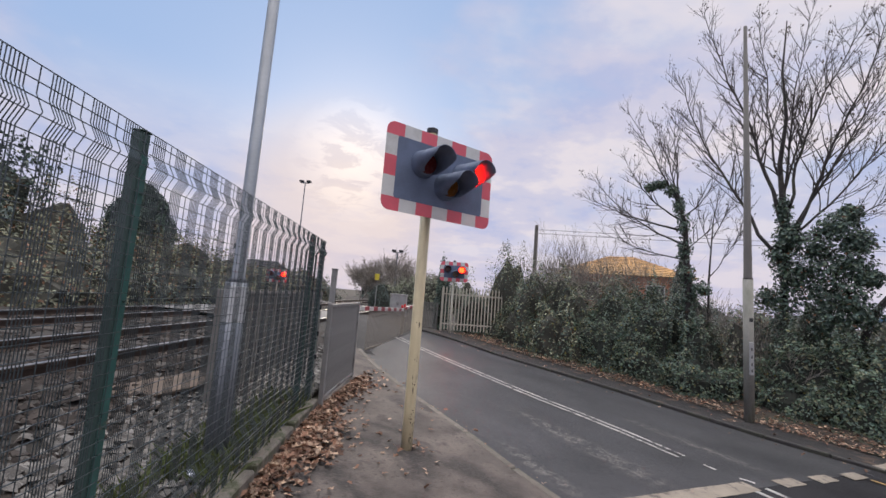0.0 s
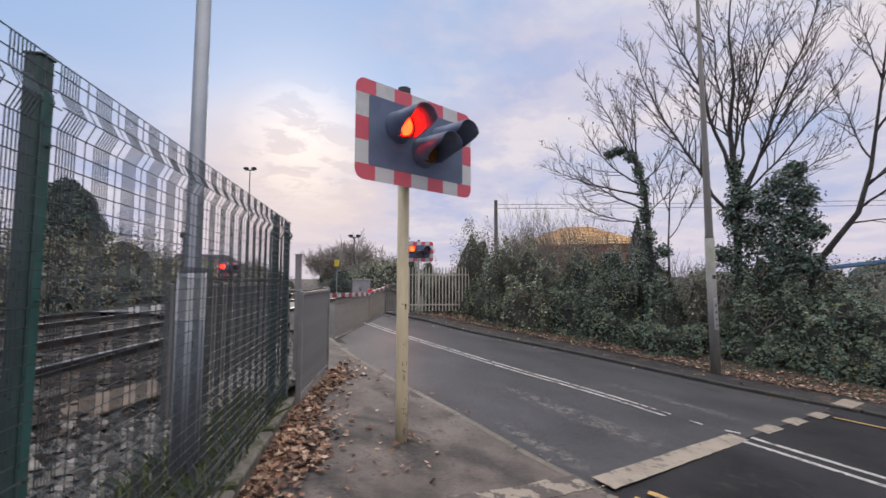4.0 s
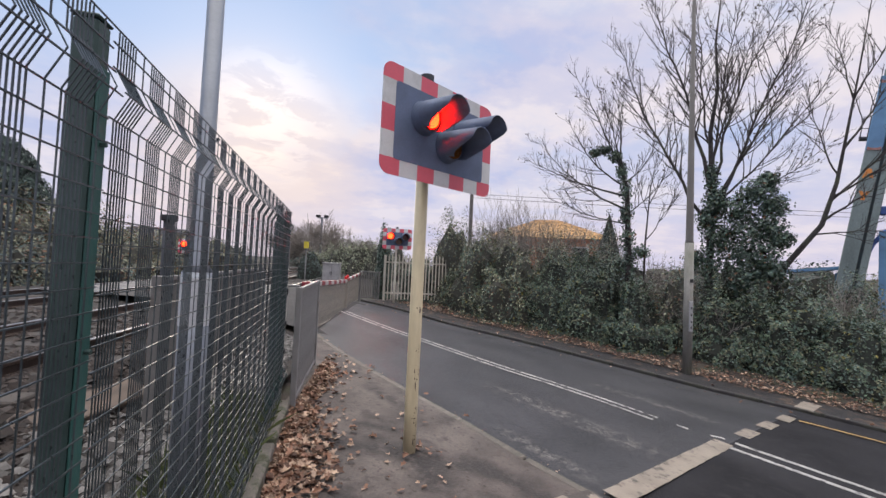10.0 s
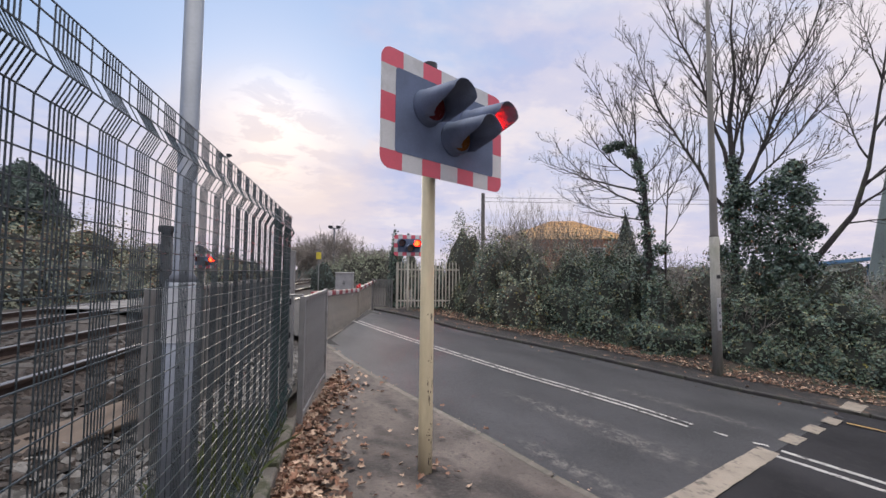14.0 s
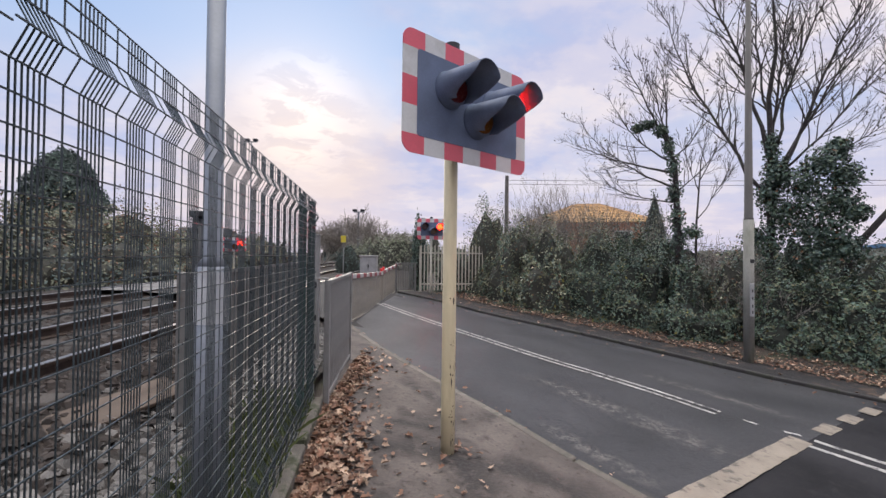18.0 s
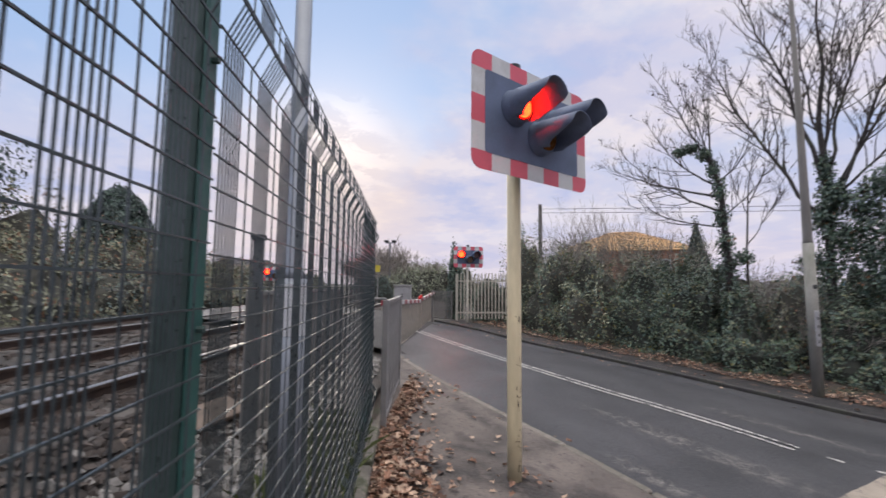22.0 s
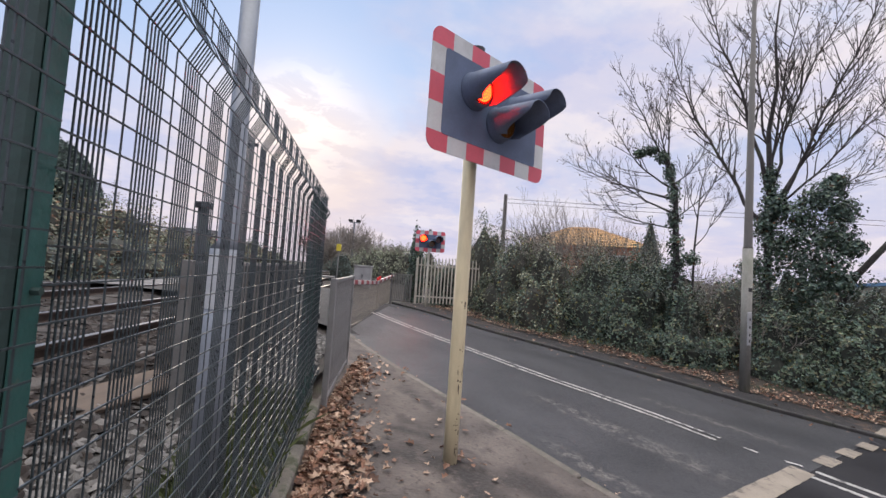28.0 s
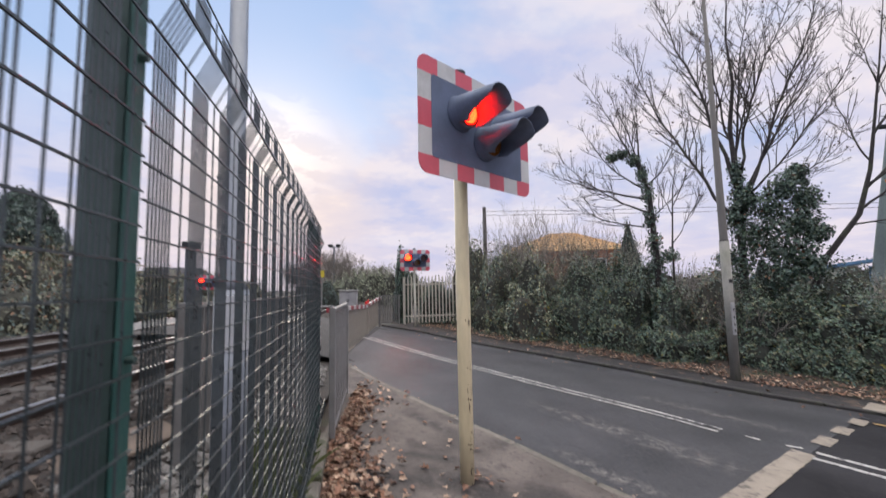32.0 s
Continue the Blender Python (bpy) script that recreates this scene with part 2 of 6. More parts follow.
M["galv"] = mat("galvanised steel", (0.27, 0.263, 0.255), 0.55, metal=0.3, vary=0.16, scale=4, fine=60, bump=0.1, spots=((0.13, 0.12, 0.11), 2.0, 0.55, 0.7))
M["dull_steel"] = mat("dull grey steel", (0.15, 0.145, 0.135), 0.65, vary=0.2, scale=4, fine=50, bump=0.1, spots=((0.11, 0.09, 0.075), 3.0, 0.56, 0.7))
M["lamp_grey"] = mat("grey painted column", (0.20, 0.215, 0.24), 0.45, metal=0.3, vary=0.15, scale=3, fine=50, bump=0.1)
M["band"] = mat("light grey band", (0.52, 0.53, 0.54), 0.5, vary=0.12)
M["concrete_post"] = mat("concrete column", (0.125, 0.116, 0.108), 0.85, vary=0.2, scale=4, fine=80, bump=0.4, stretch=(1, 1, 0.3))
M["pale_concrete"] = mat("pale weathered concrete", (0.25, 0.24, 0.21), 0.85, vary=0.22, scale=4, fine=80, bump=0.4, stretch=(1, 1, 0.3), spots=((0.17, 0.175, 0.13), 3.0, 0.52, 0.66))
M["cream_paint"] = mat("cream gloss paint", (0.58, 0.49, 0.31), 0.5, vary=0.14, scale=3, fine=30, bump=0.2, spots=((0.30, 0.23, 0.14), 6.0, 0.64, 0.74), stretch=(1, 1, 0.25))
M["pale_cream"] = mat("pale cream paint", (0.50, 0.465, 0.38), 0.55, vary=0.15, scale=3, bump=0.1, spots=((0.32, 0.28, 0.2), 4.0, 0.58, 0.7))
M["boom_dark"] = mat("faded dark red band", (0.30, 0.045, 0.055), 0.5, vary=0.12, bump=0.05)
M["chip"] = mat("bare rusty metal", (0.045, 0.03, 0.025), 0.8, vary=0.4, bump=0.4)
M["sig_red"] = mat("faded red reflective", (0.66, 0.105, 0.14), 0.45, vary=0.08, scale=3, bump=0.02)
M["sig_white"] = mat("dirty white reflective", (0.60, 0.60, 0.58), 0.45, vary=0.08, scale=4, bump=0.02, dirt=((0.44, 0.43, 0.40), 3, 0.5, 0.7))
# black board and hoods: veiling haze and glare mixed into the base colour
M["sig_black"] = mat("black board with haze tint", (0.115, 0.148, 0.225), 0.65, vary=0.18, scale=4, bump=0.06)
M["hood"] = mat("black plastic hood with haze tint", (0.120, 0.152, 0.228), 0.65, vary=0.2, scale=6, bump=0.08)
M["lens_off"] = mat("dark red lens", (0.10, 0.012, 0.012), 0.22, vary=0.1, bump=0.05)
M["amber_off"] = mat("dark amber lens", (0.16, 0.06, 0.01), 0.22, vary=0.1, bump=0.05)
M["led"] = mat("lit red lamp", (0.3, 0.02, 0.01), 0.4, vary=0.0, bump=0, emit=((1.0, 0.0019, 0.0006), 110.0))
M["led_dot"] = mat("lit lamp diode", (0.3, 0.05, 0.01), 0.4, vary=0.0, bump=0, emit=((1.0, 0.0052, 0.0004), 110.0))
M["cap"] = mat("black post cap", (0.03, 0.032, 0.036), 0.45, vary=0.2)
M["bark"] = mat("dark wet bark", (0.050, 0.043, 0.042), 0.9, vary=0.35, scale=9, fine=70, bump=0.6, spots=((0.07, 0.075, 0.05), 3.0, 0.54, 0.66))
M["bark_far"] = mat("grey twig bark", (0.27, 0.24, 0.21), 0.9, vary=0.25, bump=0)
# the leaf colour of the distant garden shrubs is paled to stand for haze
for nm, c in (("ivy", (0.068, 0.106, 0.080)), ("laurel", (0.078, 0.112, 0.066)), ("bramble", (0.150, 0.150, 0.088)), ("pale_leaf", (0.33, 0.34, 0.23)), ("haze_leaf", (0.20, 0.22, 0.15)), ("yellowing", (0.17, 0.15, 0.035)), ("brown_leaf", (0.16, 0.085, 0.045)), ("conifer", (0.068, 0.092, 0.082)), ("olive", (0.155, 0.160, 0.108))):
    M[nm] = mat(nm + " foliage", c, 0.36 if nm in ("ivy", "laurel") else 0.7, vary=0.3, scale=1.2, fine=9, bump=0, island=0.45)
M["litter"] = mat("fallen leaves", (0.185, 0.097, 0.060), 0.75, vary=0.3, scale=1.5, fine=20, bump=0.1, island=0.6)
M["litter_pale"] = mat("pale fallen leaves", (0.38, 0.265, 0.185), 0.75, vary=0.3, scale=1.5, fine=20, bump=0.1, island=0.5)
# solid plant cores: the shade among the leaves is put into their colour
M["core"] = mat("dark inner shade of bushes", (0.030, 0.034, 0.026), 0.95, vary=0.4, bump=0)
M["scrub_core"] = mat("paler inner shade of scrub", (0.055, 0.054, 0.043), 0.95, vary=0.3, scale=3, fine=20, bump=0.3)
M["cabinet"] = mat("grey cabinet paint", (0.34, 0.335, 0.33), 0.55, vary=0.15, scale=3, bump=0.05, spots=((0.25, 0.22, 0.2), 2.0, 0.58, 0.72))
M["black_paint"] = mat("black paint", (0.02, 0.021, 0.025), 0.55, vary=0.2)
M["brick"] = mat("orange brick", (0.46, 0.20, 0.12), 0.85, vary=0.25, scale=3, fine=14, bump=0.3)
M["roof_tile"] = mat("mossy ochre roof tiles", (0.46, 0.27, 0.11), 0.85, vary=0.3, scale=2, fine=14, bump=0.4, obj_random=0.12)
M["blue_paint"] = mat("blue cladding", (0.13, 0.26, 0.42), 0.5, vary=0.18, scale=1.5, bump=0.05)
M["tower_green"] = mat("weathered grey-green cladding", (0.20, 0.245, 0.235), 0.6, vary=0.28, scale=1.2, fine=30, bump=0.1, stretch=(1, 1, 0.25))
M["teal_dark"] = mat("dark recess", (0.035, 0.05, 0.055), 0.7, vary=0.2, bump=0.05)
M["blue_bright"] = mat("bright blue paint", (0.05, 0.11, 0.36), 0.45, vary=0.15, scale=2, bump=0.05)
M["faded_orange"] = mat("faded orange paint", (0.34, 0.17, 0.14), 0.6, vary=0.25, scale=3, bump=0)
M["teal_paint"] = mat("teal cladding", (0.12, 0.20, 0.25), 0.5, vary=0.18, scale=1.5, bump=0.05)
M["orange_paint"] = mat("orange letters", (0.75, 0.27, 0.06), 0.5, vary=0.1, bump=0)
M["wood_grey"] = mat("weathered timber", (0.17, 0.155, 0.14), 0.85, vary=0.3, scale=5, fine=60, bump=0.5, obj_random=0.2)
M["yellow_sign"] = mat("yellow sign", (0.62, 0.50, 0.05), 0.5, vary=0.1, bump=0)
M["text_dark"] = mat("dark lettering", (0.03, 0.03, 0.03), 0.6, vary=0.1, bump=0)
M["deck"] = mat("rubber crossing deck", (0.13, 0.125, 0.12), 0.75, vary=0.15, scale=2, bump=0.2, obj_random=0.15)
M["mesh_cream"] = mat("dirty cream skirt bars", (0.27, 0.235, 0.19), 0.65, vary=0.2, scale=3, bump=0.1)
M["roof_dark"] = mat("dark roof", (0.055, 0.05, 0.055), 0.8, vary=0.25, scale=2, bump=0.2)
M["wall_far"] = mat("rendered wall", (0.30, 0.27, 0.25), 0.85, vary=0.2, scale=1, bump=0.1)
M["pane"] = mat("window pane", (0.03, 0.035, 0.04), 0.08, vary=0.05, bump=0)
M["plank"] = mat("wet brown board", (0.105, 0.075, 0.055), 0.7, vary=0.3, scale=4, fine=40, bump=0.4, stretch=(0.3, 2, 2))
M["can"] = mat("crushed drinks can", (0.45, 0.46, 0.50), 0.3, metal=0.8, vary=0.2, bump=0.1)


def dust(m, segments, colour, low=0.44, high=0.62):
    """Dry dust trodden into a surface along the given strips (x0, y0, x1, y1, half width), broken up by noise."""
    nt = m.node_tree
    N, L = nt.nodes.new, nt.links.new
    b = nt.nodes["Principled BSDF"]
    src = b.inputs["Base Color"].links[0].from_socket
    tc = N("ShaderNodeTexCoord")

    def vec(op, a, c):
        n = N("ShaderNodeVectorMath")
        n.operation = op
        for i, v in enumerate((a, c)):
            if hasattr(v, "links"):
                L(v, n.inputs[i])
            else:
                n.inputs[i].default_value = v
        return n

    def rng(v, a, c, lo, hi):
        n = N("ShaderNodeMapRange")
        n.interpolation_type = "SMOOTHSTEP"
        L(v, n.inputs[0])
        for i, x in enumerate((a, c, lo, hi)):
            n.inputs[i + 1].default_value = x
        return n.outputs[0]

    def op(kind, a, c):
        n = N("ShaderNodeMath")
        n.operation = kind
        L(a, n.inputs[0])
        if hasattr(c, "links"):
            L(c, n.inputs[1])
        else:
            n.inputs[1].default_value = c
        return n.outputs[0]
    nz = N("ShaderNodeTexNoise")
    L(tc.outputs["Object"], nz.inputs["Vector"])
    nz.inputs["Scale"].default_value, nz.inputs["Detail"].default_value, nz.inputs["Roughness"].default_value = 8.0, 8.0, 0.74
    broken = rng(nz.outputs[0], low, high, 0.0, 1.0)
    for x0, y0, x1, y1, w in segments:
        d = Vector((x1 - x0, y1 - y0, 0))
        ln = d.length
        d.normalize()
        rel = vec("SUBTRACT", tc.outputs["Object"], (x0, y0, 0)).outputs[0]
        u = vec("DOT_PRODUCT", rel, tuple(d)).outputs["Value"]
        v = op("ABSOLUTE", vec("DOT_PRODUCT", rel, (-d.y, d.x, 0)).outputs["Value"], 0.0)
        mask = op("MULTIPLY", rng(v, 0.0, w, 1.0, 0.0), op("MULTIPLY", rng(u, -0.2, ln * 0.25, 0.0, 1.0), rng(u, ln * 0.75, ln + 0.25, 1.0, 0.0)))
        mx = N("ShaderNodeMix")
        mx.data_type = "RGBA"
        L(op("MULTIPLY", mask, broken), mx.inputs[0])
        L(src, mx.inputs[6])
        mx.inputs[7].default_value = (*colour, 1)
        src = mx.outputs[2]
    L(src, b.inputs["Base Color"])


dust(M["asphalt"], [(1.1, 7.35, 2.8, 5.05, 0.34), (0.85, 5.55, 1.55, 4.55, 0.20), (3.2, 8.2, 4.6, 6.6, 0.25)], (0.135, 0.122, 0.110))


# ---------------------------------------------------------------- mesh tools
class Geo:
    def __init__(self):
        self.v, self.f, self.mi, self.mats = [], [], [], []

    def add(self, vs, fs, mi=0):
        n = len(self.v)
        self.v.extend(vs)
        self.f.extend([tuple(i + n for i in f) for f in fs])
        self.mi.extend([mi] * len(fs))
        return self

    def box(self, x0, x1, y0, y1, z0, z1, m=None, mi=0, bevel=0.0):
        if bevel:
            b = min(bevel, (x1 - x0) * 0.45, (y1 - y0) * 0.45, (z1 - z0) * 0.45)
            bm = bmesh.new()
            bmesh.ops.create_cube(bm, size=1.0)
            for v in bm.verts:
                v.co = Vector(((x0 + x1) / 2 + v.co.x * (x1 - x0), (y0 + y1) / 2 + v.co.y * (y1 - y0), (z0 + z1) / 2 + v.co.z * (z1 - z0)))
            bmesh.ops.bevel(bm, geom=bm.edges[:], offset=b, segments=1, affect="EDGES")
            bm.verts.index_update()
            vs = [v.co.copy() for v in bm.verts]
            fs = [tuple(v.index for v in f.verts) for f in bm.faces]
            bm.free()
        else:
            vs = [Vector((x, y, z)) for z in (z0, z1) for y in (y0, y1) for x in (x0, x1)]
            fs = [(0, 2, 3, 1), (4, 5, 7, 6), (0, 1, 5, 4), (2, 6, 7, 3), (0, 4, 6, 2), (1, 3, 7, 5)]
        if m is not None:
            vs = [m @ v for v in vs]
        return self.add(vs, fs, mi)

    def tube(self, pts, radii, n=8, mi=0, caps=True):
        pts = [Vector(p) for p in pts]
        if not hasattr(radii, "__len__"):
            radii = [radii] * len(pts)
        vs, fs = [], []
        side = None
        for i, p in enumerate(pts):
            d = (pts[min(i + 1, len(pts) - 1)] - pts[max(i - 1, 0)]).normalized()
            if side is None:
                side = d.orthogonal().normalized()
            side = (side - d * side.dot(d)).normalized()
            up = d.cross(side)
            for k in range(n):
                a = 2 * math.pi * k / n
                vs.append(p + (side * math.cos(a) + up * math.sin(a)) * radii[i])
        for i in range(len(pts) - 1):
            for k in range(n):
                a, b = i * n + k, i * n + (k + 1) % n
                fs.append((a, b, b + n, a + n))
        if caps:
            fs.append(tuple(range(n - 1, -1, -1)))
            fs.append(tuple((len(pts) - 1) * n + k for k in range(n)))
        return self.add(vs, fs, mi)

    def prism(self, outline, z0, z1, m=None, mi=0):
        """An outline in x, y drawn up from z0 to z1."""
        n = len(outline)
        vs = [Vector((x, y, z0)) for x, y in outline] + [Vector((x, y, z1)) for x, y in outline]
        if m is not None:
            vs = [m @ v for v in vs]
        fs = [tuple(range(n - 1, -1, -1)), tuple(range(n, 2 * n))] + [(i, (i + 1) % n, (i + 1) % n + n, i + n) for i in range(n)]
        return self.add(vs, fs, mi)

    def mesh(self, name, materials, smooth=False):
        me = bpy.data.meshes.new(name)
        me.from_pydata([tuple(v) for v in self.v], [], self.f)
        for m in materials if isinstance(materials, (list, tuple)) else [materials]:
            me.materials.append(m)
        if any(self.mi):
            me.polygons.foreach_set("material_index", self.mi)
        if smooth:
            me.polygons.foreach_set("use_smooth", [True] * len(me.polygons))
        me.update()
        return me


def part(name, geo, material, parent=None, label="", smooth=False, m=None):
    """One mesh object, from a Geo or a ready mesh, under a thing or under a part."""
    me = geo if isinstance(geo, bpy.types.Mesh) else geo.mesh(name, material, smooth)
    ob = new(name, me)
    if parent is not None:
        ob.parent = parent
    if m is not None:
        ob.matrix_basis = m
    if label:
        tagged(ob, label)
    return ob


def thing(name, label, category, m=None, group="", kind=""):
    ob = new(name)
    ob.empty_display_size = 0.1
    if m is not None:
        ob.matrix_basis = m
    return tagged(ob, label, category, group, kind)


def smoothstep(a, b, x):
    t = min(1.0, max(0.0, (x - a) / (b - a)))
    return t * t * (3 - 2 * t)


# ---------------------------------------------------------------- the lie of the land
def gz(x, y):
    """Height of the pavement level: it climbs gently to the crossing."""
    return min(0.60, max(-1.5, -0.104 * (x + 0.2) + 0.0187 * (min(y, 17.0) - 4.54)))


FENCE = (-1.10, 1.72, -0.117)          # x at y, slope


def fence_x(y):
    return FENCE[0] + FENCE[2] * (y - FENCE[1])


def along(poly, step=0.5):
    """Points and running length along a smooth curve through poly."""
    pts = [Vector(p) for p in poly]
    out = []
    for i in range(len(pts) - 1):
        p0, p1, p2, p3 = pts[max(i - 1, 0)], pts[i], pts[i + 1], pts[min(i + 2, len(pts) - 1)]
        n = max(1, int((p2 - p1).length / step))
        for k in range(n):
            t = k / n
            out.append(0.5 * ((2 * p1) + (p2 - p0) * t + (2 * p0 - 5 * p1 + 4 * p2 - p3) * t * t + (3 * p1 - p0 - 3 * p2 + p3) * t ** 3))
    out.append(pts[-1])
    return out


NEAR_KERB = [(20, -19.5), (7.0, -2.95), (3.2, 1.75), (1.82, 3.52), (1.32, 4.18), (1.06, 4.52), (0.71, 5.06), (0.27, 5.76), (-0.18, 6.37), (-0.82, 7.33), (-1.36, 8.22), (-1.96, 9.45)]
FAR_KERB = [(31, -15.5), (16.0, -0.9), (9.6, 5.70), (7.6, 7.60), (6.75, 8.18), (6.05, 8.62), (5.35, 9.25), (4.5, 10.05), (3.6, 10.92), (2.45, 11.82), (1.05, 12.95), (0.15, 14.10), (-0.7, 14.85), (-1.5, 15.4)]
ROAD_DROP = 0.085


def ribbon(a, b, n, za, cols=6):
    """A surface between two curves, each cut in n steps."""
    g = Geo()

    def at(c, t):
        s = t * (len(c) - 1)
        i = min(int(s), len(c) - 2)
        return c[i].lerp(c[i + 1], s - i)
    for i in range(n + 1):
        p, q = at(a, i / n), at(b, i / n)
        for k in range(cols + 1):
            r = p.lerp(q, k / cols)
            g.v.append(Vector((r.x, r.y, za(r.x, r.y, k / cols))))
    for i in range(n):
        for k in range(cols):
            s = i * (cols + 1) + k
            g.f.append((s, s + 1, s + cols + 2, s + cols + 1))
    g.mi = [0] * len(g.f)
    return g


NK, FK = along(NEAR_KERB, 0.4), along(FAR_KERB, 0.4)


def resample(c, n):
    L_ = [0.0]
    for a, b in zip(c, c[1:]):
        L_.append(L_[-1] + (b - a).length)
    out, j = [], 0
    for i in range(n + 1):
        s = L_[-1] * i / n
        while j < len(c) - 2 and L_[j + 1] < s:
            j += 1
        out.append(c[j].lerp(c[j + 1], (s - L_[j]) / max(1e-6, L_[j + 1] - L_[j])))
    return out


NKR, FKR = resample(NK, 160), resample(FK, 160)


def build_ground():
    xs = sorted(set([-600, -300, -150, -90, -60, -45, -35] + [x * 1.0 for x in range(-30, 31)] + [35, 45, 60, 90, 150, 300, 600]))
    g = Geo()
    for y in xs:
        for x in xs:
            z = gz(x, y) - 0.16
            if x < -1.5:
                z = (0.0 if y < 9 else gz(x, y) - 0.25) if x > -3.5 else 0.40
            g.v.append(Vector((x, y, z)))
    n = len(xs)
    g.f = [(j * n + i, j * n + i + 1, (j + 1) * n + i + 1, (j + 1) * n + i) for j in range(n - 1) for i in range(n - 1)]
    g.mi = [0] * len(g.f)
    tagged(part("ground", g, M["soil"]), "dark soil ground with leaf litter", "ground", kind="structure")
    road = ribbon(NKR, FKR, 160, lambda x, y, s: gz(x, y) - ROAD_DROP + 0.03 * (1 - (2 * s - 1) ** 2) - 0.015 + 0.045 * smoothstep(0.96, 1.0, s), 24)
    tagged(part("road", road, M["asphalt"], smooth=True), "dark grey worn asphalt road, patched and stained", "road", kind="structure")
    xs_ = (-1.50, -2.3, -3.0, -6.0, -9.3)
    deck = ribbon([Vector((x, 9.45 - 0.36 * (x + 1.7))) for x in xs_], [Vector((x + 0.25, 15.45 - 0.36 * (x + 1.7))) for x in xs_], 40, lambda x, y, s: min(0.625, gz(x, y) - ROAD_DROP + 0.11 * smoothstep(-1.9, -3.4, x) - 0.006), 6)
    tagged(part("crossing_roadway", deck, M["crossing_deck"]), "asphalt road over the level crossing", "road", kind="structure")
    # near pavement: from the fence edging to the kerb
    e = resample([Vector((fence_x(y) + 0.02, y)) for y in (-19.5, -3, 0, 2, 4, 5.2)] + [Vector((-1.48, 6.9)), Vector((-2.15, 9.5))], 160)
    inner = [Vector((k.x - 0.115 * 0.8, k.y - 0.115 * 0.6)) for k in NKR]
    pav = ribbon(e, inner, 160, lambda x, y, s: gz(x, y), 8)
    tagged(part("pavement", pav, M["pavement"], smooth=True), "worn brownish asphalt pavement with damp stains", "pavement", kind="structure")
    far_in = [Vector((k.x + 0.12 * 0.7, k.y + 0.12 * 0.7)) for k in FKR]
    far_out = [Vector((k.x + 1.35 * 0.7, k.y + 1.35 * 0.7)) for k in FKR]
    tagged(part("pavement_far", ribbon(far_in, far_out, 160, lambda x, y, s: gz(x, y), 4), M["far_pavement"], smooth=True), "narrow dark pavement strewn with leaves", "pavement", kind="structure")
    bank_out = [Vector((k.x + 5.5 * 0.7, k.y + 5.5 * 0.7)) for k in FKR]
    tagged(part("verge", ribbon(far_out, bank_out, 160, lambda x, y, s: gz(x, y) + 0.015 + 0.25 * smoothstep(0, 0.5, s), 6), M["soil"], smooth=True), "leaf-strewn soil bank under the bushes", "verge", kind="structure")


build_ground()


def kerb_line(name, curve, side, label, material):
    """Kerb stones end to end along a curve; the first stretch near the camera as single stones."""
    root = thing(name, label, "kerb", kind="structure")
    c = resample(curve, int(sum((b - a).length for a, b in zip(curve, curve[1:])) / 0.915))
    rest = Geo()
    for a, b in zip(c, c[1:]):
        d = (b - a)
        L_ = d.length
        d.normalize()
        nrm = Vector((-d.y, d.x)) * side
        mid = (a + b) / 2 + nrm * 0.068
        za, zb = gz(a.x, a.y), gz(b.x, b.y)
        tilt = math.atan2(zb - za, L_)
        m = Matrix.Translation((mid.x, mid.y, (za + zb) / 2)) @ Matrix.Rotation(math.atan2(d.y, d.x), 4, "Z") @ Matrix.Rotation(-tilt, 4, "Y")
        j = random.uniform(-0.006, 0.006)
        if mid.length < 17:
            part("kerb_stone", Geo().box(-L_ / 2 + 0.004, L_ / 2 - 0.004, -0.05, 0.05, -0.2, 0.006, bevel=0.014), material, root, m=m @ Matrix.Translation((0, j, j)))
        else:
            rest.box(-L_ / 2 + 0.004, L_ / 2 - 0.004, -0.05, 0.05, -0.2, 0.006, m=m)
    tagged(part("far_kerb_stones", rest, material, root), kind="stuff")


kerb_line("kerb_near", NK, 1, "weathered concrete kerb stones beside the pavement", M["kerb"])
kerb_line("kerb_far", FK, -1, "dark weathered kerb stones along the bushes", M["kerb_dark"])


M["new_asphalt"] = mat("darker newer asphalt", (0.023, 0.022, 0.0235), 0.8, vary=0.45, scale=0.8, fine=150, bump=0.5, spots=((0.034, 0.033, 0.033), 9.0, 0.55, 0.70), spec=0.15)
k_new = min(range(len(NKR)), key=lambda i: abs(NKR[i].y - 4.18 - 0.675 * (NKR[i].x - 1.6) + 0.06))
f_new = min(range(len(FKR)), key=lambda i: abs(FKR[i].y - 4.18 - 0.675 * (FKR[i].x - 1.6) + 0.06))
tagged(part("road_resurfaced", ribbon(resample(NKR[:k_new + 1], 120), resample(FKR[:f_new + 1], 120), 120, lambda x, y, s: gz(x, y) - ROAD_DROP + 0.03 * (1 - (2 * s - 1) ** 2) - 0.011 + 0.045 * smoothstep(0.96, 1.0, s), 24), M["new_asphalt"], smooth=True), "darker resurfaced asphalt before the stop line", "road", kind="structure")
dust(M["pavement"], [(-1.05, 4.56, -0.15, 4.50, 0.24), (-0.35, 4.50, 0.85, 4.20, 0.20), (-0.25, 4.75, 0.10, 3.85, 0.36), (-0.75, 5.05, -0.25, 4.95, 0.14), (-0.95, 3.9, -0.1, 3.2, 0.18), (0.25, 4.55, 1.05, 3.75, 0.16), (-0.7, 6.3, -0.2, 5.6, 0.2), (-1.0, 4.3, -0.7, 2.6, 0.14)], (0.036, 0.030, 0.027), 0.30, 0.54)
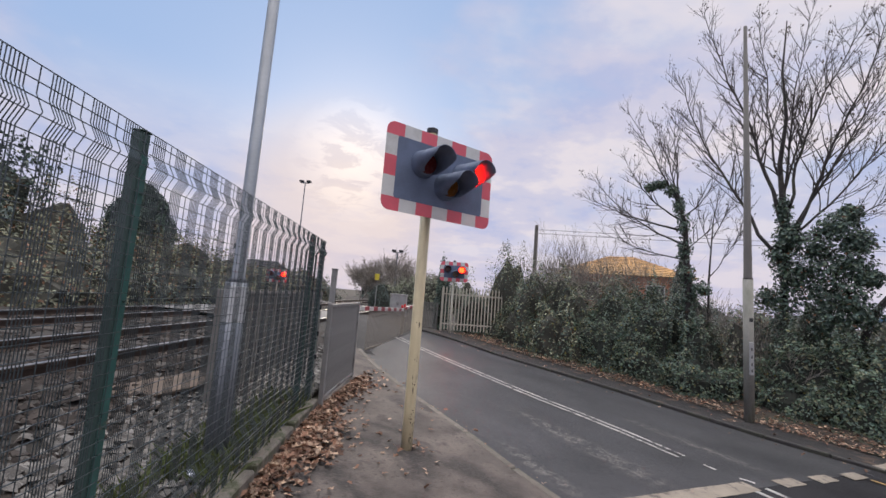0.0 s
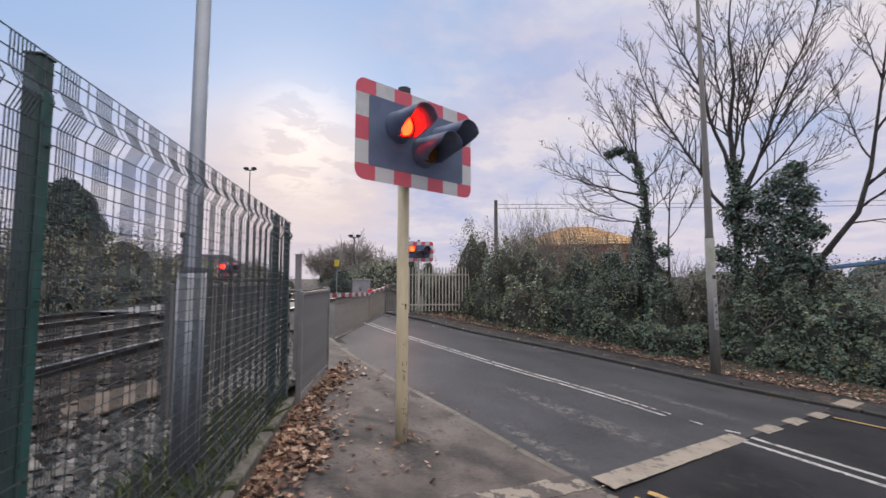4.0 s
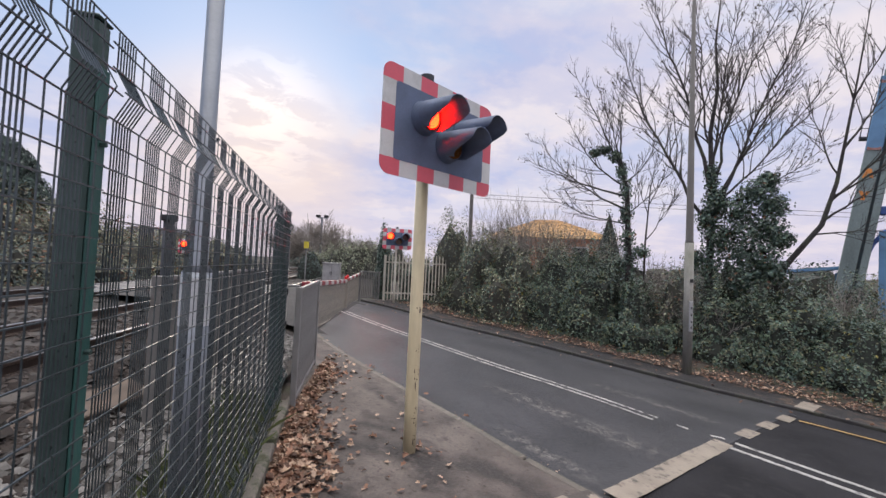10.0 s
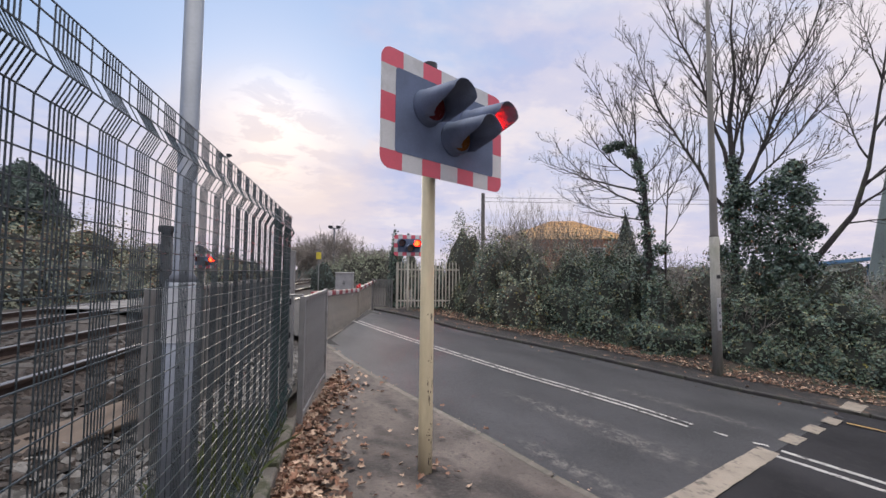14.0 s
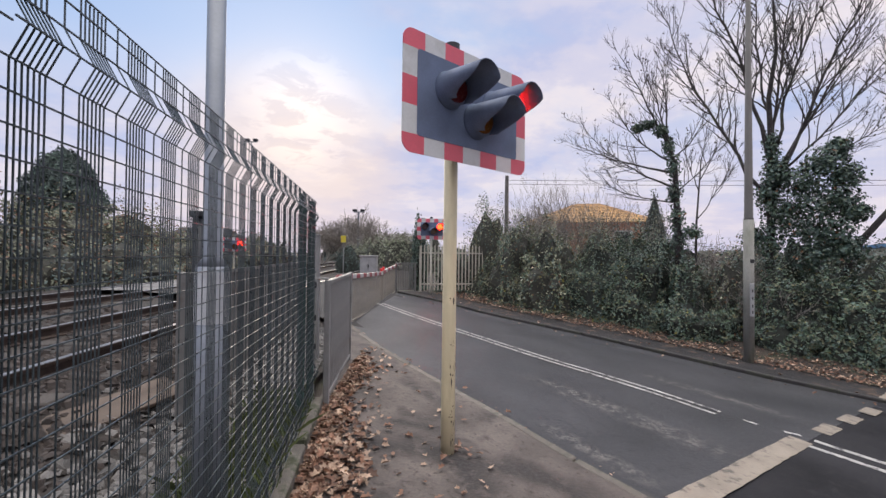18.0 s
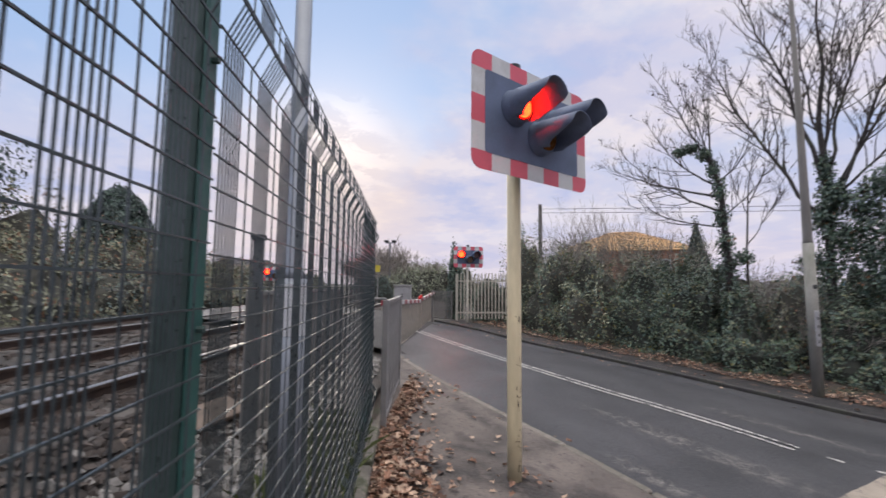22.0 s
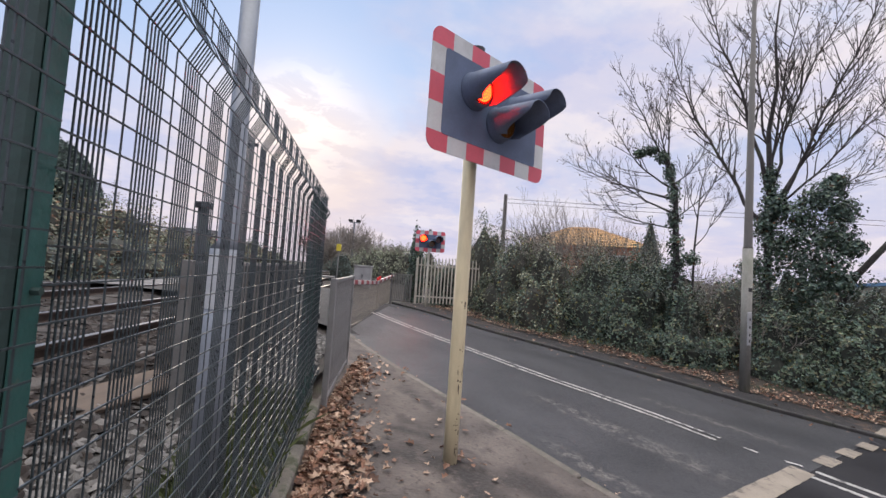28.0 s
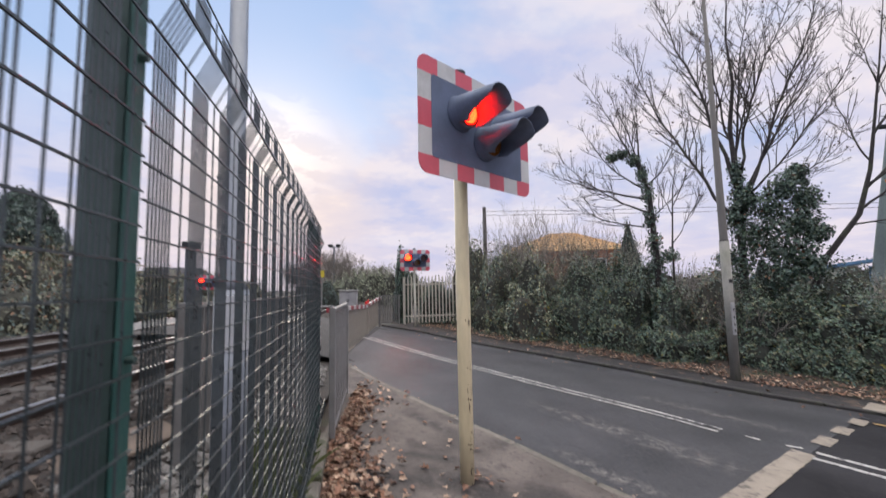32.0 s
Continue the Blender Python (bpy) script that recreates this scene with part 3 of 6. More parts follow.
# grit and moss gathered in the gutter
dust(M["asphalt"], [(a.x + 0.10, a.y + 0.07, b.x + 0.10, b.y + 0.07, 0.15) for a, b in zip(NK, NK[1:]) if 2.5 < (a.y + b.y) / 2 < 12][:6], (0.105, 0.088, 0.062))


# ---------------------------------------------------------------- road markings
def road_z(x, y):
    return gz(x, y) - ROAD_DROP + 0.019


def stripe(name, a, b, width, material, label, category="road marking", step=0.4, z=None, lift=0.0, ragged=0.0):
    a, b = Vector(a), Vector(b)
    d = b - a
    n = max(1, int(d.length / step))
    nrm = Vector((-d.y, d.x)).normalized() * width / 2
    g = Geo()
    for i in range(n + 1):
        p = a.lerp(b, i / n)
        for k, s in enumerate((-1, 1)):
            q = p + nrm * (s + random.uniform(-ragged, ragged))
            g.v.append(Vector((q.x, q.y, (z or road_z)(q.x, q.y) + 0.004 + lift)))
    g.f = [(2 * i, 2 * i + 2, 2 * i + 3, 2 * i + 1) for i in range(n)]
    nb = len(g.v)
    g.v += [v - Vector((0, 0, 0.004)) for v in g.v]
    for i in range(n):
        g.f += [(2 * i, nb + 2 * i, nb + 2 * i + 2, 2 * i + 2), (2 * i + 1, 2 * i + 3, nb + 2 * i + 3, nb + 2 * i + 1)]
    g.mi = [0] * len(g.f)
    return tagged(part(name, g, material), label, category)


def polyline_stripe(name, pts, width, material, label, offset=0.0, lift=0.0):
    c = along(pts, 0.3)
    g = Geo()
    for i, p in enumerate(c):
        d = (c[min(i + 1, len(c) - 1)] - c[max(i - 1, 0)]).normalized()
        nrm = Vector((-d.y, d.x))
        for s in (-0.5, 0.5):
            q = p + nrm * (offset + s * width + random.uniform(-0.006, 0.006))
            g.v.append(Vector((q.x, q.y, road_z(q.x, q.y) + 0.005 + lift)))
    g.f = [(2 * i, 2 * i + 2, 2 * i + 3, 2 * i + 1) for i in range(len(c) - 1)]
    g.mi = [0] * len(g.f)
    return tagged(part(name, g, material), label, "road marking")


CENTRE = [(3.43, 6.48), (2.94, 7.12), (2.35, 7.76), (1.60, 8.52), (0.30, 10.02), (-0.70, 11.25), (-1.75, 12.70)]
for off in (-0.09, 0.09):
    polyline_stripe("centre_line", CENTRE, 0.070, M["white_line"], "worn white solid centre line on asphalt", off)
for k, (p, q) in enumerate((((3.66, 6.33), (3.74, 6.20)), ((3.95, 6.05), (4.10, 5.98)))):
    stripe("line_remnant", p, q, 0.06, M["white_line"], "worn scrap of white line paint")
for a, b in (((3.92, 5.68), (8.4, 0.0)), ((4.15, 5.86), (8.7, 0.25))):
    stripe("centre_line", a, b, 0.085, M["white_line"], "worn white solid centre line on asphalt")
stripe("stop_line", (1.57, 4.22), (3.97, 5.84), 0.22, M["cream_line"], "cracked cream stop line across the lane", ragged=0.05, step=0.12)
stripe("stop_line", (0.05, 3.42), (1.34, 4.06), 0.22, M["peeling_line"], "peeling cream line across the pavement", ragged=0.12, step=0.1, z=gz)
for x, y in ((4.74, 6.31), (5.57, 6.83), (6.41, 7.34)):
    stripe("stop_dash", (x - 0.23, y - 0.15), (x + 0.23, y + 0.15), 0.19, M["cream_line"], "cream dash of a stop line on asphalt", ragged=0.05, step=0.1)
stripe("stop_dash", (7.30, 7.85), (8.15, 8.45), 0.28, M["cream_line"], "faded cream patch on the far pavement", ragged=0.1, step=0.1, z=gz)
for d in (0.12, 0.30):
    polyline_stripe("yellow_line", [(1.62 + d, 4.02 - 0.1 + d * 0.7), (2.4 + d, 3.05 + d * 0.7), (7.3 + d, -2.95 + d * 0.7)], 0.075, M["yellow_line"], "worn double yellow line beside the kerb")
polyline_stripe("yellow_line", [(6.62, 7.30), (7.3, 6.75), (9.1, 5.05), (15.4, -1.2)], 0.075, M["yellow_line"], "worn yellow line beside the far kerb")


# ---------------------------------------------------------------- railway
RAIL_DIR = -0.03                     # sideways drift of the tracks per metre of y
RAILS = [(-3.72, -5.155), (-7.12, -8.555)]   # x of each rail at y = 5
RAIL_TOP = 0.65


def rail_x(x, y):
    return x + RAIL_DIR * (y - 5.0)


def build_railway():
    bed = Geo()
    ys = [-40, -20, -8, -4, 0, 3, 6, 9, 12, 16, 22, 30, 45, 70, 110, 180, 300]
    prof = [(-1.60, 0.10), (-2.2, 0.12), (-2.7, 0.28), (-3.1, 0.47), (-3.45, 0.51), (-5.6, 0.51), (-6.1, 0.44), (-6.7, 0.51), (-8.9, 0.51), (-9.8, 0.40), (-16, 0.42)]
    for y in ys:
        for x, z in prof:
            xx = fence_x(y) - 0.14 if x == -1.6 and y < 9 else rail_x(x, y)
            bed.v.append(Vector((xx, y, z)))
    n = len(prof)
    bed.f = [(j * n + i, (j + 1) * n + i, (j + 1) * n + i + 1, j * n + i + 1) for j in range(len(ys) - 1) for i in range(n - 1)]
    bed.mi = [0] * len(bed.f)
    bed_ob = tagged(part("ballast_bed", bed, M["ballast"]), "dirty brown-grey railway ballast bed", "ballast", kind="structure")
    # loose stones on the bed, thick near the fence
    rnd = random.Random(3)
    g, rusty = Geo(), Geo()
    base = [Vector(v) for v in ((1, 0, -.3), (-1, .1, -.3), (.1, 1, -.2), (0, -1, -.2), (.3, .2, .8), (-.4, -.3, .7))]
    faces = [(0, 2, 4), (2, 1, 5), (2, 5, 4), (1, 3, 5), (3, 0, 4), (3, 4, 5), (0, 3, 1, 2)]
    one = [Geo().add([Vector((v.x * a, v.y * b, v.z * c)) for v in base], faces).mesh("ballast_stone", M["stone"]) for a, b, c in ((1, 1, 1), (1.2, 0.8, 0.9), (0.9, 1.1, 1.2))]
    single = 0
    for i in range(21000):
        y = rnd.uniform(-2, 9.3) if i < 16500 else rnd.uniform(-8, 9.4)
        x = rnd.uniform(-4.4, -1.45) if i < 16500 else rnd.uniform(-9.5, -4.2)
        if x > fence_x(y) - 0.16:
            continue
        s = rnd.uniform(0.022, 0.056) * (1.3 if rnd.random() < 0.12 else 1)
        zb = np.interp(-(x - RAIL_DIR * (y - 5.0)), [1.3, 2.2, 2.7, 3.1, 3.45, 5.6, 6.1, 6.7, 9.5], [0.10, 0.12, 0.28, 0.47, 0.51, 0.51, 0.44, 0.51, 0.5])
        m = Matrix.Translation((x, y, zb + s * 0.2)) @ Euler((rnd.uniform(-.5, .5), rnd.uniform(-.5, .5), rnd.uniform(0, 6.3))).to_matrix().to_4x4() @ Matrix.Diagonal((s * rnd.uniform(.9, 1.7), s * rnd.uniform(.7, 1.2), s * rnd.uniform(.45, .9), 1))
        if single < 280 and -2.45 < x and 2.2 < y < 4.9:
            part("ballast_stone", one[i % 3], None, bed_ob, m=m)
            single += 1
            continue
        (g if x - RAIL_DIR * (y - 5.0) > -2.75 + rnd.gauss(0, 0.2) else rusty).add([m @ v for v in base], faces)
    tagged(part("rusty_ballast_stones", rusty, M["stone_rust"]), "dark rust-stained ballast stones between the rails", "ballast", kind="stuff")
    tagged(part("ballast_stones", g, M["stone"]), "loose grey and brown ballast stones", "ballast", kind="stuff")
    # sleepers
    sl = Geo().box(-1.3, 1.3, -0.125, 0.125, -0.1, 0.045, bevel=0.015).mesh("sleeper", M["sleeper"])
    for pair in RAILS:
        c = sum(pair) / 2
        track = thing("railway_track", "railway track with rusty rails and bright worn rail heads", "track", group="railway tracks")
        for i in range(-8, 95):
            y = 0.35 + i * 0.65
            if 9.3 < y + 0.36 * (c + 1.7) < 15.6:
                continue
            part("sleeper", sl, None, track, m=Matrix.Translation((rail_x(c, y), y, 0.48)) @ Matrix.Rotation(-RAIL_DIR, 4, "Z"))
        for x in pair:
            web, head = Geo(), Geo()
            o = [(-.07, 0), (.07, 0), (.07, .015), (.012, .03), (.012, .095), (.035, .105), (.035, .13), (-.035, .13), (-.035, .105), (-.012, .095), (-.012, .03), (-.07, .015)]
            y0, y1 = -14.0, 220.0
            web.v = [Vector((rail_x(x, y) + a, y, RAIL_TOP - 0.135 + b)) for y in (y0, y1) for a, b in o]
            k = len(o)
            web.f = [(i, (i + 1) % k, (i + 1) % k + k, i + k) for i in range(k)]
            web.mi = [0] * k
            rail = part("rail", web, M["rail"], track, "rusty steel rail")
            head.v = [Vector((rail_x(x, y) + a, y, RAIL_TOP + b)) for y in (y0, y1) for a, b in ((-.03, -.003), (.03, -.003), (.027, 0.003), (-.027, 0.003))]
            head.f = [(0, 1, 5, 4), (1, 2, 6, 5), (2, 3, 7, 6), (3, 0, 4, 7)]
            head.mi = [0] * 4
            part("rail_head", head, M["rail_head"], rail, "bright polished rail head")
    # rubber deck panels between the rails at the crossing
    deck = thing("crossing_deck", "pale grey rubber crossing panels between the rails", "crossing deck")
    pm = Geo().box(-0.64, 0.64, -0.44, 0.44, 0.0, 0.02, bevel=0.008).mesh("deck_panel", M["deck"])
    for pair in RAILS:
        c = sum(pair) / 2
        for i in range(6):
            y = 10.0 + i * 0.98 - 0.36 * (c + 1.7)
            part("deck_panel", pm, None, deck, m=Matrix.Translation((rail_x(c, y), y, 0.622)))


build_railway()


# ---------------------------------------------------------------- mesh security fence
POST_Y = [-6.7, -3.9, -1.1, 1.72, 4.60, 5.08]


def fence_top(y):
    return 2.166 - 0.0155 * (y - 1.72)


def fence_base(y):
    return gz(fence_x(y), y) + 0.10


def wire_profile(y, out=0.032):
    """Heights and outward steps of a folded mesh wire, bottom to top."""
    t, b = fence_top(y), fence_base(y)
    return [(b + 0.02, 0), (b + 0.20, 0), (b + 0.28, out * 1.6), (b + 0.36, 0), (t - 0.203, 0), (t - 0.145, out), (t - 0.087, 0), (t, 0)]


def step_out(z, y):
    pr = wire_profile(y)
    for (z0, o0), (z1, o1) in zip(pr, pr[1:]):
        if z0 <= z <= z1:
            return o0 + (o1 - o0) * (z - z0) / max(1e-6, z1 - z0)
    return 0.0


def build_fence():
    for a, b in zip(POST_Y, POST_Y[1:]):
        panel = thing("mesh_fence_panel", "dark folded wire mesh fence panel with bundled upright wires", "fence panel", group="railway mesh fence")
        y = a + 0.03
        period, near = 0.165, b > -0.9
        rows = []
        while y < b - 0.02:
            rows += [y + 0.0128 * k for k in range(7)] + [y + 0.121]
            y += period
        rest = Geo()
        for yy in rows:
            if yy > b - 0.01:
                continue
            x = fence_x(yy) + 0.038
            pts = [(x + o, yy, z) for z, o in wire_profile(yy)]
            if near:
                part("upright_wire", Geo().tube(pts, 0.0018, 4, caps=False), M["wire"], panel)
            else:
                rest.tube(pts, 0.0024, 3, caps=False)
        if not near:
            tagged(part("upright_wires", rest, M["wire"], panel), kind="stuff")
        z, i = 0.0, 0
        hs = []
        zz = 0.03
        while fence_base(a) + zz < fence_top(a) - 0.01:
            hs.append(zz)
            zz += 0.056
        hs.append(None)
        for h in hs:
            def at(yy):
                zc = fence_base(yy) + h * (fence_top(yy) - fence_base(yy)) / (fence_top(a) - fence_base(a)) if h is not None else fence_top(yy)
                return (fence_x(yy) + 0.038 + step_out(zc, yy) + 0.0045, yy, zc)
            part("level_wire", Geo().tube([at(a), at((a + b) / 2), at(b)], 0.0022, 4, caps=False), M["wire"], panel)
    for y in POST_Y:
        post = thing("fence_post", "dark green box section steel fence post", "fence post", group="mesh fence posts", m=Matrix.Translation((fence_x(y), y, 0)) @ Matrix.Rotation(-FENCE[2], 4, "Z"))
        g = Geo().box(-0.027, 0.023, -0.031, 0.023, gz(fence_x(y), y) - 0.1, fence_top(y) + 0.002, bevel=0.006)
        part("post_shaft", g, M["green_post"], post)
        part("clamp_bar", Geo().box(0.024, 0.031, -0.025, 0.015, fence_base(y), fence_top(y) - 0.10, bevel=0.002), M["green_clip"], post, "teal clamping strip")
        part("post_cap", Geo().box(-0.030, 0.026, -0.034, 0.026, fence_top(y) + 0.002, fence_top(y) + 0.010, bevel=0.003), M["green_post"], post, "flat green cap")
        for z in (0.45, 0.95, 1.45, 1.9):
            part("bolt", Geo().tube([(0.031, -0.005, z), (0.043, -0.005, z)], 0.006, 6), M["green_post"], post, "small painted bolt")
    edge = thing("fence_edging", "mossy concrete edging under the mesh fence", "edging", kind="structure")
    ys = [-6.2 + i * 0.95 for i in range(13)]
    for a, b in zip(ys, ys[1:]):
        b = min(b, 5.2)
        mid = (a + b) / 2
        m = Matrix.Translation((fence_x(mid) + 0.06, mid, gz(fence_x(mid), mid))) @ Matrix.Rotation(-FENCE[2], 4, "Z")
        part("edging_stone", Geo().box(-0.16, 0.055, -(b - a) / 2 + 0.004, (b - a) / 2 - 0.004, -0.12, 0.10, bevel=0.015), M["edging"], edge, m=m)


build_fence()


# ---------------------------------------------------------------- crossing signals
def rounded(w, h, r, n=6):
    pts = []
    for cx, cy, a0 in ((w / 2 - r, h / 2 - r, 0), (-w / 2 + r, h / 2 - r, 90), (-w / 2 + r, -h / 2 + r, 180), (w / 2 - r, -h / 2 + r, 270)):
        for k in range(n + 1):
            a = radians(a0 + 90 * k / n)
            pts.append((cx + r * math.cos(a), cy + r * math.sin(a)))
    return pts


LAMPS = []                            # moving lamp discs: object, which of the pair


def hood_geo(r, length, thick=0.006, n=26, cut=0.28):
    """A tube open below, its mouth cut on a slant; axis along -y, lamp at y = 0."""
    g = Geo()
    a0, a1 = radians(-52), radians(232)
    for rr in (r, r - thick):
        for k in range(n + 1):
            a = a0 + (a1 - a0) * k / n
            s = (math.sin(a) + 0.79) / 1.79
            ln = length * (cut + (1 - cut) * smoothstep(0, 0.62, s))
            g.v += [Vector((rr * math.cos(a), 0.0, rr * math.sin(a))), Vector((rr * 0.96 * math.cos(a), -ln, rr * 0.96 * math.sin(a) - 0.02))]
    o = 2 * (n + 1)
    for k in range(n):
        i = 2 * k
        g.f += [(i, i + 1, i + 3, i + 2), (o + i, o + i + 2, o + i + 3, o + i + 1), (i + 1, o + i + 1, o + i + 3, i + 3)]
    g.f += [(0, o, o + 1, 1), (o - 2, o - 1, 2 * o - 1, 2 * o - 2)]
    g.mi = [0] * len(g.f)
    return g


def disc(r, y0, y1, n=28):
    return Geo().tube([(0, y0, 0), (0, y1, 0)], r, n)


def build_signal(x, y, z, yaw, post_h, board_z, W, H, near, shift=0.0):
    """A crossing signal: post, striped backing board facing -y before its turn, two red lamps over an amber one."""
    s = thing("crossing_signal", "striped crossing signal with flashing red lamps on a " + ("chipped cream post" if near else "cream post"), "traffic signal", Matrix.Translation((x, y, z)) @ Matrix.Rotation(radians(yaw), 4, "Z"), "crossing signals")
    R = 0.057 if near else 0.038
    post = part("post", Geo().tube([(0, 0, -0.1), (0, 0, 0.4), (0, 0, post_h)], R, 20), M["cream_paint" if near else "pale_cream"], s, "chipped cream painted post", smooth=True)
    part("post_cap", Geo().tube([(0, 0, post_h - 0.004), (0, 0, post_h + 0.05), (0, 0, post_h + 0.06)], [R + 0.006, R + 0.006, R * 0.7], 18), M["cap"], post, "black cap")
    if near:
        rnd = random.Random(11)
        for k in range(64):
            a, zc = rnd.choice((rnd.uniform(-2.6, -0.2), rnd.gauss(-0.95, 0.18), rnd.gauss(-1.75, 0.2))), rnd.choice((0.90, 0.88, 0.84, 0.76, 0.66, 0.58, 0.3, 0.2, 0.12, 0.05, 0.34, 1.25)) + rnd.uniform(-.06, .06)
            hh, ww = rnd.choice((0.006, 0.009, 0.014, 0.035)), rnd.choice((0.03, 0.05, 0.07, 0.12))
            g, nn = Geo(), 7
            c = Vector((0, 0, zc))
            ring = []
            for i in range(nn):
                b = 2 * math.pi * i / nn
                rr = rnd.uniform(0.5, 1.1)
                aa, zz = a + math.cos(b) * ww * rr, zc + math.sin(b) * hh * rr
                ring.append(Vector((math.cos(aa) * (R + 0.0015), math.sin(aa) * (R + 0.0015), zz)))
            g.add(ring, [tuple(range(nn))])
            part("paint_chip", g, M["chip"], post, "rusty chip in the paint")
    bm = Matrix.Translation((shift, -0.21, board_z)) @ Matrix.Rotation(radians(90), 4, "X")
    board = part("backing_board", Geo().prism(rounded(W - 0.05, H - 0.05, 0.08), -0.03, -0.012, bm), M["sig_black"], s, "black board, haze put into its colour")
    for zz in (-0.2, 0.2):
        part("bracket", Geo().box(-0.1, 0.1, -0.2, 0.05, board_z + zz - 0.025, board_z + zz + 0.025, bevel=0.005), M["galv"], s)
    # border squares: seven along the top and bottom, five up the sides
    nx, nz, bw = 7, 5, 0.135
    for i in range(nx):
        for j in range(nz):
            if 0 < i < nx - 1 and 0 < j < nz - 1:
                continue
            u0, u1 = -W / 2 + W * i / nx, -W / 2 + W * (i + 1) / nx
            v0, v1 = -H / 2 + H * j / nz, -H / 2 + H * (j + 1) / nz
            if i == 0:
                u1 = u0 + (bw if 0 < j < nz - 1 else W / nx)
            if i == nx - 1:
                u0 = u1 - (bw if 0 < j < nz - 1 else W / nx)
            if j == 0:
                v1 = v0 + bw
            if j == nz - 1:
                v0 = v1 - bw
            if 0 < j < nz - 1:
                v0, v1 = -H / 2 + bw + (H - 2 * bw) * (j - 1) / 3, -H / 2 + bw + (H - 2 * bw) * j / 3
            pts = [(u0, v0), (u1, v0), (u1, v1), (u0, v1)]
            if i in (0, nx - 1) and j in (0, nz - 1):
                r, cu, cv = 0.09, (u0 if i == 0 else u1), (v0 if j == 0 else v1)
                su, sv = (1 if i == 0 else -1), (1 if j == 0 else -1)
                arc = [(cu + su * r - su * r * math.cos(radians(a)), cv + sv * r - sv * r * math.sin(radians(a))) for a in range(0, 91, 15)]
                if su * sv < 0:
                    arc.reverse()
                k = pts.index(min(pts, key=lambda p: abs(p[0] - cu) + abs(p[1] - cv)))
                pts = pts[:k] + arc + pts[k + 1:]
            part("border_square", Geo().prism(pts, -0.012, -0.004, bm), M["sig_red" if (i + j) % 2 == 0 else "sig_white"], board, "faded red square" if (i + j) % 2 == 0 else "dirty white square")
    part("board_face", Geo().prism(rounded(W - 2 * bw + 0.012, H - 2 * bw + 0.012, 0.03), -0.012, -0.001, bm), M["sig_black"], board, "blue-black board face")
    for u, v, kind in ((-0.255, 0.09, "L"), (0.265, 0.075, "R"), (0.045, -0.085, "A")):
        hm = Matrix.Translation((shift + u, -0.21, board_z + v))
        house = part("lamp_housing", Geo().tube([(0, 0, 0), (0, -0.012, 0), (0, -0.03, 0), (0, -0.055, 0), (0, -0.075, 0)], [0.145, 0.138, 0.134, 0.132, 0.130], 26), M["sig_black"], s, "black lamp housing", smooth=True, m=hm)
        part("hood", hood_geo(0.134, 0.335), M["hood"], house, "long black hood", smooth=True, m=Matrix.Translation((0, -0.07, 0)))
        part("lens", disc(0.112, -0.073, -0.082), M["amber_off" if kind == "A" else "lens_off"], house, "dark lens")
        if kind != "A":
            led = Geo().tube([(0, -0.006, 0), (0, -0.001, 0)], 0.094, 28)
            for rr, cnt in ((0.0, 1), (0.022, 6), (0.044, 12), (0.066, 18), (0.088, 24)):
                for k in range(cnt):
                    a = 2 * math.pi * k / cnt
                    px, pz = rr * math.cos(a), rr * math.sin(a)
                    led.tube([(px, -0.006, pz), (px, -0.009, pz)], [0.0075, 0.004], 6, mi=1)
            ob = part("lamp_disc", led, [M["led"], M["led_dot"]], house, "glowing red lamp disc of diodes", m=Matrix.Translation((0, -0.0825, 0)))
            LAMPS.append((ob, kind))
    return s


SIG_YAW = 40.5
build_signal(-0.20, 4.54, 0.0, SIG_YAW, 3.34, 2.80, 1.39, 0.885, True, 0.035)
build_signal(-0.36, 15.8, 0.20, 6.0, 2.66, 2.28, 1.02, 0.72, False, 0.0)


# ---------------------------------------------------------------- lighting columns
def build_column(x, y, z, h, r0, r1, material, name, label, door, lean=(0, 0), shoulder=0.84):
    c = thing(name, label, "lamp post", Matrix.Translation((x, y, z)) @ Matrix.Rotation(radians(lean[0]), 4, "Y") @ Matrix.Rotation(radians(lean[1]), 4, "X"))
    joint = 1.45 if door == "band" else 2.9
    part("shaft", Geo().tube([(0, 0, joint), (0, 0, joint + 0.05), (0, 0, h)], [r0, r0 * shoulder, r1], 20), material, c, smooth=True)
    part("lower_shaft", Geo().tube([(0, 0, -0.2), (0, 0, joint + 0.002)], r0, 20), material if door == "band" else M["pale_concrete"], c, "paler lower section", smooth=True)
    if door == "band":
        part("band", Geo().tube([(0, 0, 1.12), (0, 0, 1.42)], r0 + 0.003, 20, caps=False), M["band"], c, "pale grey band", smooth=True)
    else:
        part("base_door", Geo().box(-0.045, 0.045, -r0 - 0.012, -r0 * 0.6, 0.85, 1.55, bevel=0.01), M["cabinet"], c, "pale inspection plate")
        for i, zz in enumerate((1.40, 1.24, 1.08, 0.95)):
            part("plate_mark", Geo().box(-0.013, 0.012, -r0 - 0.015, -r0 - 0.011, zz - 0.035, zz + 0.025), M["text_dark"], c, "dark illegible plate mark")
        part("tag", Geo().box(-0.035, 0.035, -r0 - 0.008, -r0 * 0.6, 1.98, 2.06), M["text_dark"], c, "small dark tag")
    return c


build_column(-1.645, 3.555, 0.1, 8.6, 0.090, 0.040, M["lamp_grey"], "lamp_post", "grey tapered steel lamp post behind the mesh fence", "band", (0.0, 0), 0.60)
build_column(6.43, 9.84, -0.46, 8.9, 0.098, 0.036, M["concrete_post"], "lamp_post", "grey weathered lamp post with an inspection door", "door", (-0.4, 0))


